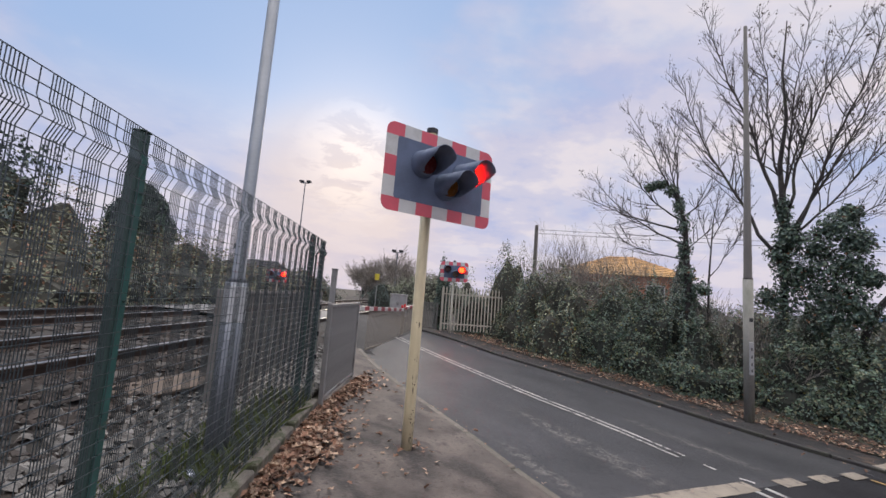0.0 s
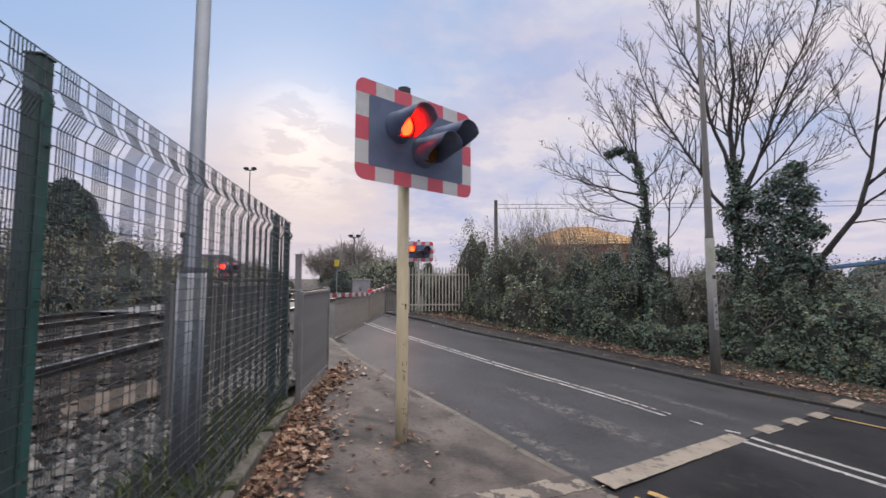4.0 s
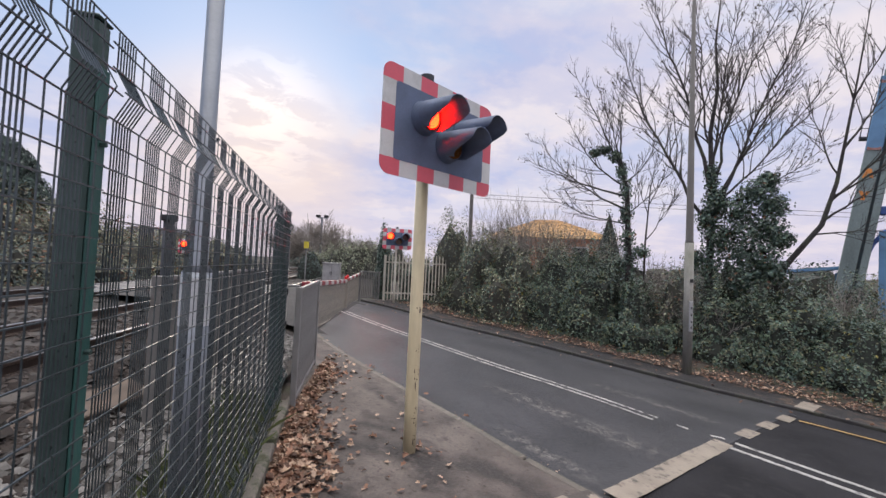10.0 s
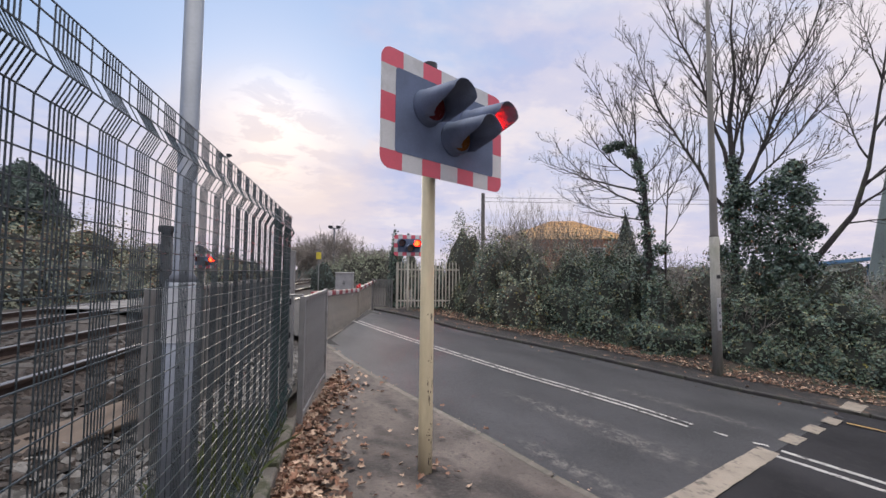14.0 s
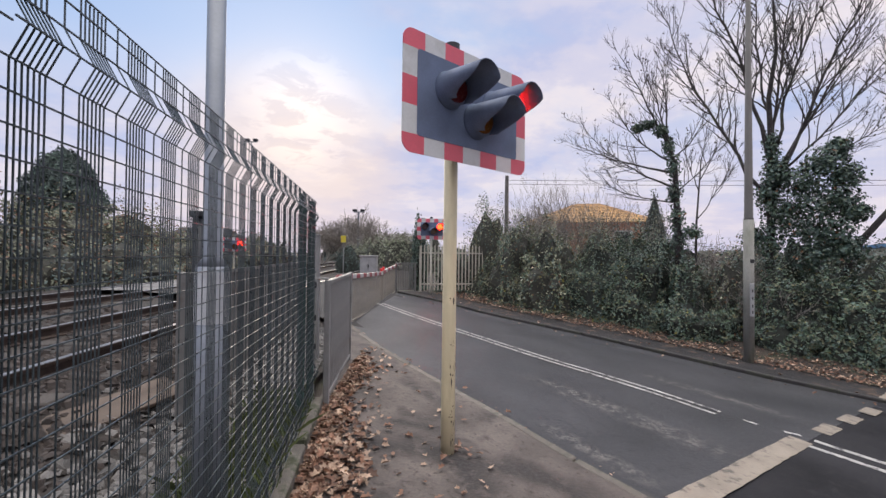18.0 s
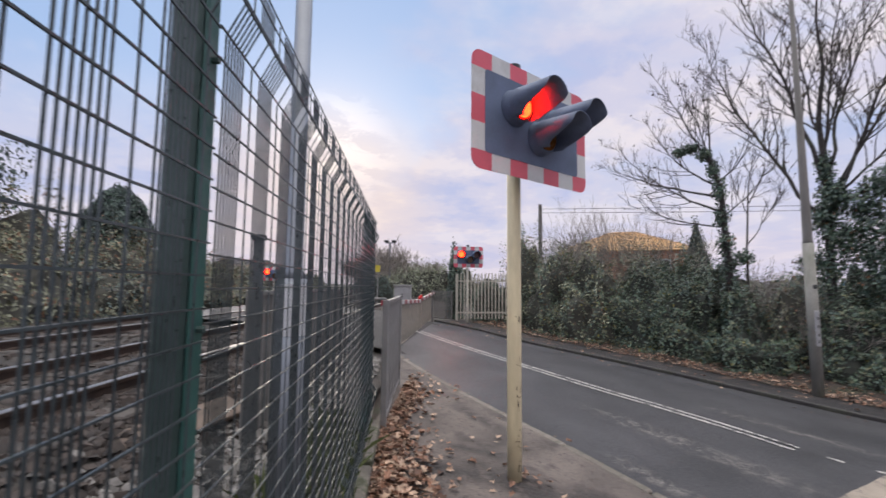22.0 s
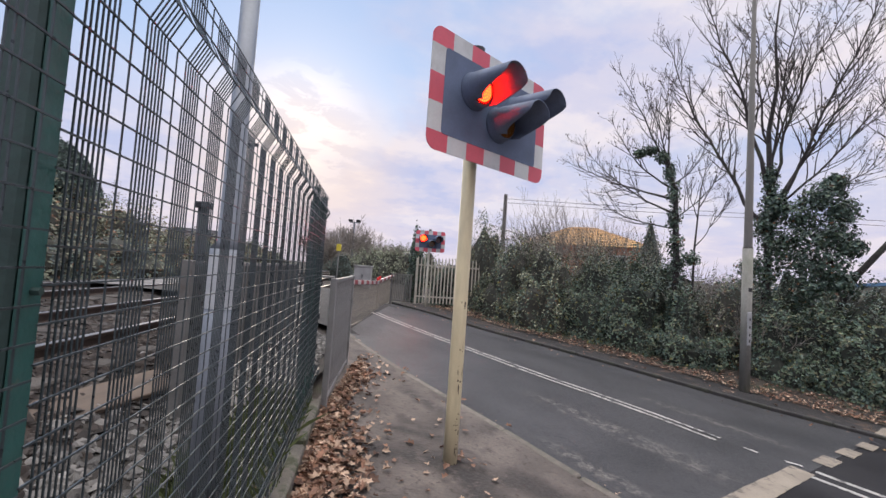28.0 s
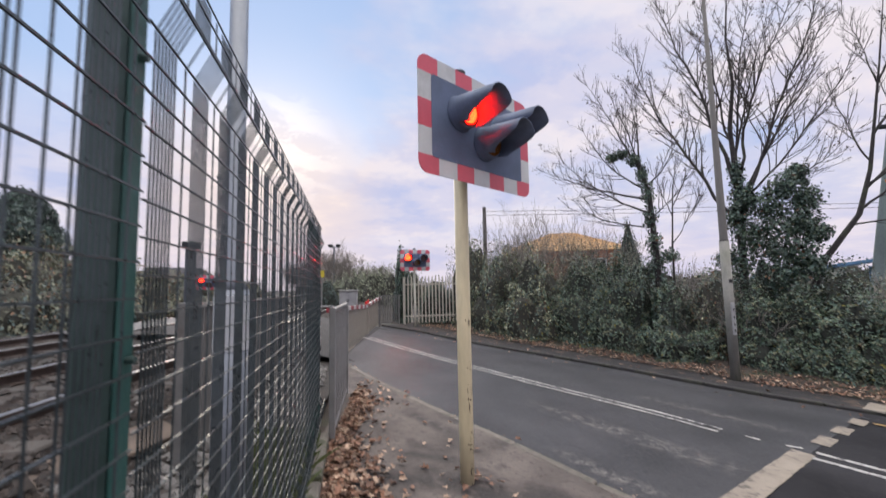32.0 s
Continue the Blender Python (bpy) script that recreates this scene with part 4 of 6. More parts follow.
# ---------------------------------------------------------------- guard rails, barrier, gate and palisade
def bar_panel(name, a, b, z0, z1, material, label, category, spacing=0.055, w=0.016, post=0.05, group=""):
    a, b = Vector(a), Vector(b)
    d = b - a
    L_ = d.length
    t = thing(name, label, category, Matrix.Translation((a.x, a.y, z0)) @ Matrix.Rotation(math.atan2(d.y, d.x), 4, "Z"), group)
    H = z1 - z0
    for x in (0, L_):
        part("post", Geo().box(x - post / 2, x + post / 2, -post / 2, post / 2, -0.1, H, bevel=0.005), material, t)
    for z in (0.10, H - 0.03):
        part("rail", Geo().box(post / 2, L_ - post / 2, -0.018, 0.018, z - 0.02, z + 0.02, bevel=0.004), material, t)
    n = int((L_ - post) / spacing)
    me = Geo().box(-w / 2, w / 2, -w / 2, w / 2, 0.12, H - 0.05).mesh("bar", material)
    for i in range(1, n):
        part("bar", me, None, t, m=Matrix.Translation((post / 2 + (L_ - post) * i / n, 0, 0)))
    return t


bar_panel("guard_rail", (-1.37, 5.22), (-1.47, 6.88), 0.13, 1.37, M["galv"], "grey steel guard rail with close upright bars", "guard rail", 0.045, 0.02, 0.055)
bar_panel("railway_railing", (-2.42, 4.62), (-2.85, 8.9), 0.05, 1.46, M["dull_steel"], "grey steel railing beside the railway", "railing", 0.11, 0.03, 0.08)
p = thing("gate_post", "square grey steel post beyond the mesh fence", "post", Matrix.Translation((-1.97, 7.05, 0.1)))
part("shaft", Geo().box(-0.04, 0.04, -0.04, 0.04, -0.1, 1.77, bevel=0.006), M["galv"], p)
part("cap", Geo().box(-0.047, 0.047, -0.047, 0.047, 1.77, 1.79, bevel=0.004), M["galv"], p)


q = thing("end_post", "grey steel post with dark clamps at the fence end", "post", Matrix.Translation((-1.525, 5.22, 0.1)))
part("shaft", Geo().box(-0.03, 0.03, -0.03, 0.03, -0.1, 1.31, bevel=0.006), M["galv"], q)
part("bracket", Geo().box(-0.06, 0.16, -0.02, 0.02, 1.27, 1.29, bevel=0.004), M["galv"], q, "flat top bracket")
for zc in (0.36, 0.62, 0.90, 1.22):
    part("clamp", Geo().box(0.0, 0.055, -0.045, -0.025, zc - 0.03, zc + 0.03, bevel=0.006), M["black_paint"], q, "dark clamp")


def build_barrier(a, b, z, label, n_sq, fall=0.0):
    """A lowered boom in red and white bands with a hanging skirt of bars."""
    a, b = Vector(a), Vector(b)
    d = b - a
    L_ = d.length
    t = thing("barrier_boom", label, "barrier", Matrix.Translation((a.x, a.y, z)) @ Matrix.Rotation(math.atan2(d.y, d.x), 4, "Z") @ Matrix.Rotation(math.atan2(fall, L_), 4, "Y"), "crossing barriers")
    for i in range(n_sq):
        part("boom_band", Geo().box(L_ * i / n_sq, L_ * (i + 1) / n_sq, -0.03, 0.03, -0.045, 0.05, bevel=0.004), M["boom_dark" if i % 2 == 0 else "sig_white"], t, "red band" if i % 2 == 0 else "white band")
    part("bottom_rail", Geo().box(1.2, L_, -0.012, 0.012, -0.92, -0.89), M["mesh_cream"], t, "thin cream rail")
    me = Geo().box(-0.0065, 0.0065, -0.006, 0.006, -0.92, -0.045).mesh("skirt_bar", M["mesh_cream"])
    n = int(L_ / 0.115)
    for i in range(int(1.2 / 0.115), n + 1):
        part("skirt_bar", me, None, t, m=Matrix.Translation((L_ * i / n, 0.0, 0)))
    part("tip_post", Geo().box(L_ - 0.03, L_ + 0.03, -0.03, 0.03, -0.95, 0.03), M["mesh_cream"], t, "cream tip post")
    for f in (0.97,):
        part("boom_lamp", Geo().tube([(L_ * f, 0, 0.06), (L_ * f, 0, 0.13), (L_ * f, 0, 0.15)], [0.035, 0.035, 0.02], 12), M["boom_red"], t, "small red boom lamp", smooth=True)
    return t


M["boom_red"] = mat("red boom lamp", (0.5, 0.02, 0.02), 0.3, vary=0.05, bump=0, emit=((1.0, 0.03, 0.02), 0.1))
build_barrier((-2.0, 8.5), (-1.80, 13.6), 1.19, "lowered red and white barrier boom with a hanging skirt", 14, 0.16)
build_barrier((-1.60, 17.6), (-1.80, 13.75), 1.20, "far lowered barrier boom with a hanging skirt", 9, 0.14)


bar_panel("side_gate", (-1.62, 16.6), (-0.92, 16.25), 0.22, 1.30, M["dull_steel"], "grey steel side gate with upright bars", "gate", 0.07, 0.03, 0.06)


def build_palisade(a, b, z, h, label):
    a, b = Vector(a), Vector(b)
    d = b - a
    L_ = d.length
    t = thing("palisade_fence", label, "fence", Matrix.Translation((a.x, a.y, z)) @ Matrix.Rotation(math.atan2(d.y, d.x), 4, "Z"))
    o = [(-0.022, 0.12), (0.022, 0.12), (0.022, h - 0.07), (0.0, h), (-0.022, h - 0.07)]
    g = Geo()
    g.v = [Vector((u, y, v)) for y in (-0.012, 0.0) for u, v in o]
    g.f = [(0, 1, 2, 3, 4), (9, 8, 7, 6, 5)] + [(i, i + 5, (i + 1) % 5 + 5, (i + 1) % 5) for i in range(5)]
    g.mi = [0] * 7
    me = g.mesh("pale", M["pale_cream"])
    n = int(L_ / 0.125)
    for i in range(n + 1):
        part("pale", me, None, t, m=Matrix.Translation((L_ * i / n, -0.03, 0)))
    for zz in (0.35, h - 0.3):
        part("rail", Geo().box(0, L_, -0.025, 0.025, zz - 0.025, zz + 0.025), M["pale_cream"], t)
    for i in range(int(L_ / 2.7) + 1):
        part("post", Geo().box(i * 2.7 - 0.04, i * 2.7 + 0.04, 0.02, 0.1, -0.1, h - 0.05), M["pale_cream"], t)
    return t


build_palisade((-0.72, 16.1), (3.0, 16.6), 0.2, 1.76, "cream painted steel palisade fence overgrown with ivy")


# ---------------------------------------------------------------- plants
ACROSS = Vector((0.79, -0.61, 0.0))       # the trees spread along the road here
DEEP = Vector((0.61, 0.79, 0.0))


def leaf_shape(s, rnd, c, nrm, g, mi=0, aspect=0.6):
    """A leaf of two folded halves lying round nrm at c."""
    t = nrm.orthogonal().normalized()
    t.rotate(Matrix.Rotation(rnd.uniform(0, 6.28), 3, nrm))
    b = nrm.cross(t)
    k = len(g.v)
    g.v += [c - t * s * 0.5, c + b * s * 0.5 * aspect + nrm * s * 0.10, c + t * s * 0.5, c - b * s * 0.5 * aspect + nrm * s * 0.10]
    g.f += [(k, k + 1, k + 2), (k, k + 2, k + 3)]
    g.mi += [mi, mi]


def bump_at(p, sc, seed):
    return noise.noise(p * sc + Vector((seed, seed * 1.7, 0)))


def build_bush(x, y, z, rx, ry, rz, n, mats, seed, label, leaf=0.055, name="bush", low=-0.35, core=True, lumps=0.35, full=False, heart=0.80, deep=0.10, inner="core"):
    """A shrub: a solid heart coloured as inner shade and leaves set over a lumpy outline in layers."""
    rnd = random.Random(seed)
    t = thing(name, label, "bush" if name == "bush" else name.replace("_", " "), Matrix.Translation((x, y, z)))
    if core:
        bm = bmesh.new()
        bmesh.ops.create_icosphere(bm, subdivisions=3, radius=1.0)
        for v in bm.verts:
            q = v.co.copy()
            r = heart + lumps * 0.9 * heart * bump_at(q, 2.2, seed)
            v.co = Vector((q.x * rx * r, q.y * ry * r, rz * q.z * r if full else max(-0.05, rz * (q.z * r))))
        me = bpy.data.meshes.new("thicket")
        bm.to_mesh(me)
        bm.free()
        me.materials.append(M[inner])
        part("thicket", me, None, t, "solid dark heart standing for inner shade")
    g = Geo()
    wts = [w for _, w in mats]
    for i in range(n):
        while True:
            q = Vector((rnd.gauss(0, 1), rnd.gauss(0, 1), rnd.gauss(0, 1))).normalized()
            if q.z > low:
                break
        r = 0.84 + lumps * bump_at(q, 2.2, seed) + lumps * 0.45 * bump_at(q, 6.0, seed + 3) - abs(rnd.gauss(0, deep)) + 0.10
        p = Vector((q.x * rx * r, q.y * ry * r, rz * q.z * r))
        if p.z < 0 and not full:
            p.z = rnd.uniform(0, 0.12)
        nrm = (Vector((q.x / rx, q.y / ry, q.z / rz)).normalized() + Vector((rnd.gauss(0, .5), rnd.gauss(0, .5), rnd.gauss(0, .5) + 0.25))).normalized()
        mi = rnd.choices(range(len(mats)), wts)[0]
        leaf_shape(leaf * rnd.uniform(0.6, 1.35), rnd, p, nrm, g, mi)
    part("leaves", g, [M[k] for k, _ in mats], t)
    return t


def build_ivy(x, y, clumps, n, mats, seed, label, leaf=0.085):
    """Ivy on a trunk: clumps of (sideways, height, half width, half height), loose at their edges, each with a few stems."""
    rnd = random.Random(seed)
    t = thing("ivy", label, "ivy", Matrix.Translation((x, y, 0)))
    g, stems = Geo(), Geo()
    for s, h, w, b in clumps:
        c = ACROSS * s + Vector((0, 0, h))
        for _ in range(5):
            e = c + Vector((rnd.gauss(0, w * .6), rnd.gauss(0, w * .6), rnd.gauss(0, b * .7)))
            stems.tube([c, c.lerp(e, 0.5) + Vector((0, 0, 0.05)), e], [0.012, 0.009, 0.005], 4, caps=False)
        for _ in range(n):
            q = Vector((rnd.gauss(0, 1), rnd.gauss(0, 1), rnd.gauss(0, 1))).normalized()
            r = (0.25 + 0.95 * rnd.random() ** 0.6) * (1 + 0.45 * bump_at(q, 2.6, seed + s * 9 + h))
            p = c + Vector((q.x * w * r, q.y * w * r, q.z * b * r - 0.05 * rnd.random()))
            nrm = (q + Vector((rnd.gauss(0, .5), rnd.gauss(0, .5), rnd.gauss(0, .4) + 0.2))).normalized()
            leaf_shape(leaf * rnd.uniform(0.6, 1.3), rnd, p, nrm, g, rnd.choices(range(len(mats)), [k for _, k in mats])[0], 0.75)
    part("leaves", g, [M[k] for k, _ in mats], t)
    part("stem_tangle", stems, M["bark"], t, "brown ivy stems")
    return t


def build_tree(x, y, z, h, r, seed, label, spread=0.55, levels=5, first=0.28, trunks=1, bark="bark", twigs=True, leaves=0, name="tree", lean=(0, 0), leafmat="brown_leaf", upness=0.25, twig_min=0.0035, kids=(3, 4)):
    rnd = random.Random(seed)
    t = thing(name, label, "tree", Matrix.Translation((x, y, z)))
    trunk, crown, lf, limbs = Geo(), Geo(), Geo(), []

    def grow(p, d, length, rad, lev):
        n = 4 if lev < 3 else 3
        pts, rr = [p.copy()], [rad]
        end = rad * (0.62 if lev < levels else 0.4)
        q, dd = p.copy(), d.copy()
        for i in range(n):
            dd = (dd + Vector((rnd.gauss(0, .10), rnd.gauss(0, .10), rnd.gauss(0.02, .08))) * (1.0 if lev else 0.35)).normalized()
            q = q + dd * length / n
            pts.append(q.copy())
            rr.append(rad + (end - rad) * (i + 1) / n)
        if lev == 1:
            limbs.append(Geo())
        g, sides = (trunk, 10) if lev == 0 else (limbs[-1], 6) if lev <= 2 else (crown, 3)
        g.tube(pts, [max(a, twig_min) for a in rr], sides, caps=lev == 0)
        if lev >= levels:
            if leaves and rnd.random() < leaves:
                leaf_shape(rnd.uniform(0.06, 0.11), rnd, q, Vector((rnd.gauss(0, 1), rnd.gauss(0, 1), 0.3)).normalized(), lf)
            return
        k = rnd.randint(*kids) if lev else rnd.randint(4, 5)
        for j in range(k):
            f = rnd.uniform(0.35, 1.0) if lev else rnd.uniform(0.55, 1.0)
            if j == 0:
                f = 1.0
            s = f * n
            i = min(int(s), n - 1)
            b = pts[i].lerp(pts[i + 1], s - i)
            rb = (rr[i] + (rr[i + 1] - rr[i]) * (s - i)) * (0.86 if j == 0 else rnd.uniform(0.45, 0.7))
            ax = dd.orthogonal().normalized()
            ax.rotate(Matrix.Rotation(rnd.uniform(0, 6.28), 3, dd))
            turn = rnd.uniform(0.12, 0.3) if j == 0 else rnd.uniform(0.45, 1.0) * spread * 1.6
            nd = dd.copy()
            nd.rotate(Matrix.Rotation(turn, 3, ax))
            nd = (nd + Vector((0, 0, upness))).normalized()
            grow(b, nd, length * (rnd.uniform(0.62, 0.85) if lev else rnd.uniform(0.8, 1.05)), rb, lev + 1)

    for k in range(trunks):
        d = Vector((lean[0] + (rnd.gauss(0, .18) if trunks > 1 else 0), lean[1] + (rnd.gauss(0, .18) if trunks > 1 else 0), 1)).normalized()
        grow(Vector((rnd.gauss(0, .1) if trunks > 1 else 0, rnd.gauss(0, .1) if trunks > 1 else 0, -0.15)), d, h * first, r * (1 if k == 0 else 0.75), 0)
    part("trunk", trunk, M[bark], t, smooth=True)
    for g in limbs:
        part("limb", g, M[bark], t, smooth=True)
    part("crown", crown, M[bark], t, "bare twigs")
    if lf.f:
        part("leaves", lf, M[leafmat], t, "a few dead leaves")
    return t


def build_bare_tree(x, y, z, trunk, r0, limbs, seed, label, twig=0.0046, leafy=0.12, dense=1.0):
    """A leafless tree. trunk: (sideways, height); limbs: (height of the fork, reach sideways, in depth, rise, sideways bow, sag, radius)."""
    rnd = random.Random(seed)
    t = thing("tree", label, "tree", Matrix.Translation((x, y, z)))
    tp = [ACROSS * s + Vector((0, 0, h)) for s, h in trunk]
    part("trunk", Geo().tube(tp, [r0 * (1 - 0.90 * (i / (len(tp) - 1)) ** 0.75) for i in range(len(tp))], 10), M["bark"], t, smooth=True)
    crown, lf = Geo(), Geo()

    def arm(p, d, length, rad, end, n, up, wob):
        pts, rr, q, dd = [p.copy()], [rad], p.copy(), d.normalized()
        for i in range(n):
            dd = (dd + Vector((rnd.gauss(0, wob), rnd.gauss(0, wob), rnd.gauss(0, wob * .7) + up / n))).normalized()
            q = q + dd * length / n
            pts.append(q.copy())
            rr.append(max(twig * 0.7, rad + (end - rad) * (i + 1) / n))
        return pts, rr

    def at(pts, f):
        s = f * (len(pts) - 1)
        i = min(int(s), len(pts) - 2)
        return pts[i].lerp(pts[i + 1], s - i), (pts[i + 1] - pts[i]).normalized()

    def fork(h):
        for a, b in zip(tp, tp[1:]):
            if b.z >= h:
                return a.lerp(b, (h - a.z) / max(1e-6, b.z - a.z))
        return tp[-1].copy()

    def side(d, ang):
        ax = d.orthogonal().normalized()
        ax.rotate(Matrix.Rotation(rnd.uniform(0, 6.28), 3, d))
        o = d.copy()
        o.rotate(Matrix.Rotation(ang, 3, ax))
        return o

    def clothe(pts, ln, rad, f0, n):
        for k in range(n):
            f2 = f0 + (0.98 - f0) * (k + rnd.random()) / n
            p, d = at(pts, f2)
            l2 = (0.35 + (1 - f2) * ln * 0.30) * rnd.uniform(0.5, 1.3)
            p2, r2 = arm(p, side(d, rnd.uniform(0.40, 0.85)), l2, rad * (1 - f2) * 0.36 + twig * 1.1, twig, 6, 0.55, 0.09)
            crown.tube(p2, r2, 4, caps=False)
            for m in range(int(2 + l2 * 6.5 * dense)):
                f3 = rnd.uniform(0.25, 1.0)
                p3, d3 = at(p2, f3)
                l3 = rnd.uniform(0.10, 0.46) * (1.25 - 0.5 * f3)
                q3, r3 = arm(p3, side(d3, rnd.uniform(0.35, 0.8)), l3, twig * 0.9, twig * 0.55, 3, 0.4, 0.12)
                crown.tube(q3, r3, 3, caps=False)
                if rnd.random() < leafy:
                    for _ in range(rnd.randint(1, 3)):
                        leaf_shape(rnd.uniform(0.04, 0.09), rnd, q3[-1] + Vector((rnd.gauss(0, .03), rnd.gauss(0, .03), rnd.gauss(0, .03))), Vector((rnd.gauss(0, 1), rnd.gauss(0, 1), 0.2)).normalized(), lf)

    for h, reach, depth, rise, bow, sag, rad in limbs:
        b, rad = fork(h), rad * 0.78
        tip = b + ACROSS * reach + DEEP * depth + Vector((0, 0, rise))
        mid = (b + tip) / 2 + ACROSS * bow * 2 + Vector((0, 0, sag * 2))
        n, ln = 14, (tip - b).length
        pts, w = [], Vector((0, 0, 0))
        for i in range(n + 1):
            f = i / n
            w = w * 0.7 + Vector((rnd.gauss(0, .022), rnd.gauss(0, .022), rnd.gauss(0, .014))) * (ln / 4) if i else w
            pts.append(b * (1 - f) ** 2 + mid * 2 * f * (1 - f) + tip * f * f + w)
        rr = [max(twig, rad * (1 - 0.93 * (i / n) ** 0.8)) for i in range(n + 1)]
        part("limb", Geo().tube(pts, rr, 7, caps=False), M["bark"], t, smooth=True)
        clothe(pts, ln, rad, 0.22, int(ln * 5.4 * dense) + 2)
    clothe(tp, 2.4, r0 * 0.4, 0.70, int(6 * dense))
    part("crown", crown, M["bark"], t, "bare twigs")
    if lf.f:
        part("leaves", lf, M["bark_leaf"], t, "a few dead brown leaves")
    return t


M["bark_leaf"] = mat("withered leaf", (0.075, 0.055, 0.035), 0.8, vary=0.2, bump=0, island=0.3)


def litter(name, label, spots, seed, big=1.0, single=False):
    """Curled fallen leaves: spots of (place maker, count)."""
    rnd = random.Random(seed)
    g = Geo()
    for make, n in spots:
        for i in range(n):
            x, y, z = make(rnd)
            s = rnd.uniform(0.035, 0.085) * big
            m = Matrix.Translation((x, y, z + rnd.uniform(0.004, 0.03))) @ Euler((rnd.gauss(0, .28), rnd.gauss(0, .28), rnd.uniform(0, 6.28))).to_matrix().to_4x4()
            c = rnd.uniform(0.05, 0.3) * s
            pts = [(-.5, 0, 0), (-.28, .26, c / s), (-.05, .17, c / s * .6), (.12, .36, c / s * 1.2), (.22, .12, c / s * .4), (.5, 0, c / s * .5), (.22, -.12, c / s * .4), (.12, -.36, c / s * 1.2), (-.05, -.17, c / s * .6), (-.28, -.26, c / s)]
            if single:
                g = Geo()
            g.add([(Vector(p) * s) if single else m @ (Vector(p) * s) for p in pts], [(0, 1, 2), (0, 2, 4, 5), (2, 3, 4), (0, 5, 6, 8), (6, 7, 8), (0, 8, 9)], 0 if rnd.random() < 0.57 else 1)
            if single:
                tagged(part(name, g, [M["litter"], M["litter_pale"]], m=m), label, "leaf", group="fallen leaves")
    if single:
        return None
    return tagged(part(name, g, [M["litter"], M["litter_pale"]]), label, "leaf litter", kind="stuff")


def build_litter():
    def by_fence(r):
        y = r.uniform(2.2, 7.0) if r.random() < 0.75 else r.uniform(-3, 7.6)
        e = fence_x(y) + 0.12 if y < 5.2 else -1.36
        x = e + (abs(r.gauss(0, 0.12)) if r.random() < 0.85 else abs(r.gauss(0, 0.26))) * (1.3 if 3.8 < y < 5.2 else 0.9)
        return x, y, gz(x, y)

    def scattered(r):
        x, y = min(r.uniform(-1.3, 0.6), r.uniform(-1.3, 1.2)), r.uniform(1.8, 7.5)
        return x, y, gz(x, y) - (ROAD_DROP if (x - 0.45) * 0.8 + (y - 5.28) * 0.6 > 0 else 0)

    def pile(r):
        x, y = r.gauss(-1.02, 0.14), r.gauss(4.2, 0.30)
        return x, y, gz(x, y) + abs(r.gauss(0, 0.012))

    def verge(r):
        i = r.randrange(60, 158)
        d = r.choice((1.25, 1.45, 1.65, 1.85, 2.05, 2.25)) + r.gauss(0, 0.16)
        k = FKR[i].lerp(FKR[i + 1], r.random())
        return k.x + d * 0.7, k.y + d * 0.7, gz(k.x + d * .7, k.y + d * .7) + (0.03 + 0.2 * smoothstep(1.35, 3.2, d))

    def far_path(r):
        i = r.randrange(60, 158)
        k = FKR[i].lerp(FKR[i + 1], r.random())
        d = r.uniform(-0.5, 1.1)
        return k.x + d * .7, k.y + d * .7, gz(k.x + d * .7, k.y + d * .7) - (ROAD_DROP if d < 0 else 0)

    def round_post(r):
        a, d = r.uniform(0, 6.28), abs(r.gauss(0, 0.2)) + 0.07
        return -0.2 + d * math.cos(a), 4.54 + d * math.sin(a), gz(-0.2, 4.54)
    litter("leaf_drift", "drift of curled brown autumn leaves along the fence", [(by_fence, 2000), (pile, 200)], 4, 1.25)
    litter("fallen_leaf", "curled brown fallen leaf lying on the pavement", [(scattered, 85), (round_post, 12)], 5, 1.15, True)
    litter("verge_leaves", "brown and pale fallen leaves under the bushes", [(verge, 5600), (far_path, 200)], 6, 1.15)
    def gutter(r):
        i = r.randrange(len(NKR) - 1)
        k = NKR[i].lerp(NKR[i + 1], r.random())
        d = abs(r.gauss(0, 0.07)) + 0.01
        return k.x + d * 0.8, k.y + d * 0.6, gz(k.x, k.y) - ROAD_DROP - 0.012
    litter("gutter_debris", "small leaf scraps and grit in the gutter", [(gutter, 1500)], 7, 0.42)
    # grass and weeds between the edging and the ballast
    rnd = random.Random(9)
    g = Geo()
    for i in range(6000):
        y = rnd.uniform(-1.5, 5.3)
        x = fence_x(y) - rnd.uniform(0.0, 0.62) + (0.05 if rnd.random() < .3 else 0)
        if bump_at(Vector((x, y, 0)), 1.6, 3.0) < -0.12:
            continue
        h, a = rnd.uniform(0.04, 0.17), rnd.uniform(0, 6.28)
        z = gz(x, y) + (0.0 if x < fence_x(y) - 0.1 else 0.09)
        w = Vector((math.cos(a), math.sin(a), 0)) * 0.006
        l = Vector((rnd.gauss(0, .5), rnd.gauss(0, .5), 0)) * h
        b = Vector((x, y, z))
        g.add([b - w, b + w, b + l * 0.5 + Vector((0, 0, h * .7)) + w * .6, b + l + Vector((0, 0, h))], [(0, 1, 2), (0, 2, 3)])
    tagged(part("grass_tufts", g, M["grass"]), "short green weeds and grass along the fence foot", "grass", kind="stuff")


build_litter()


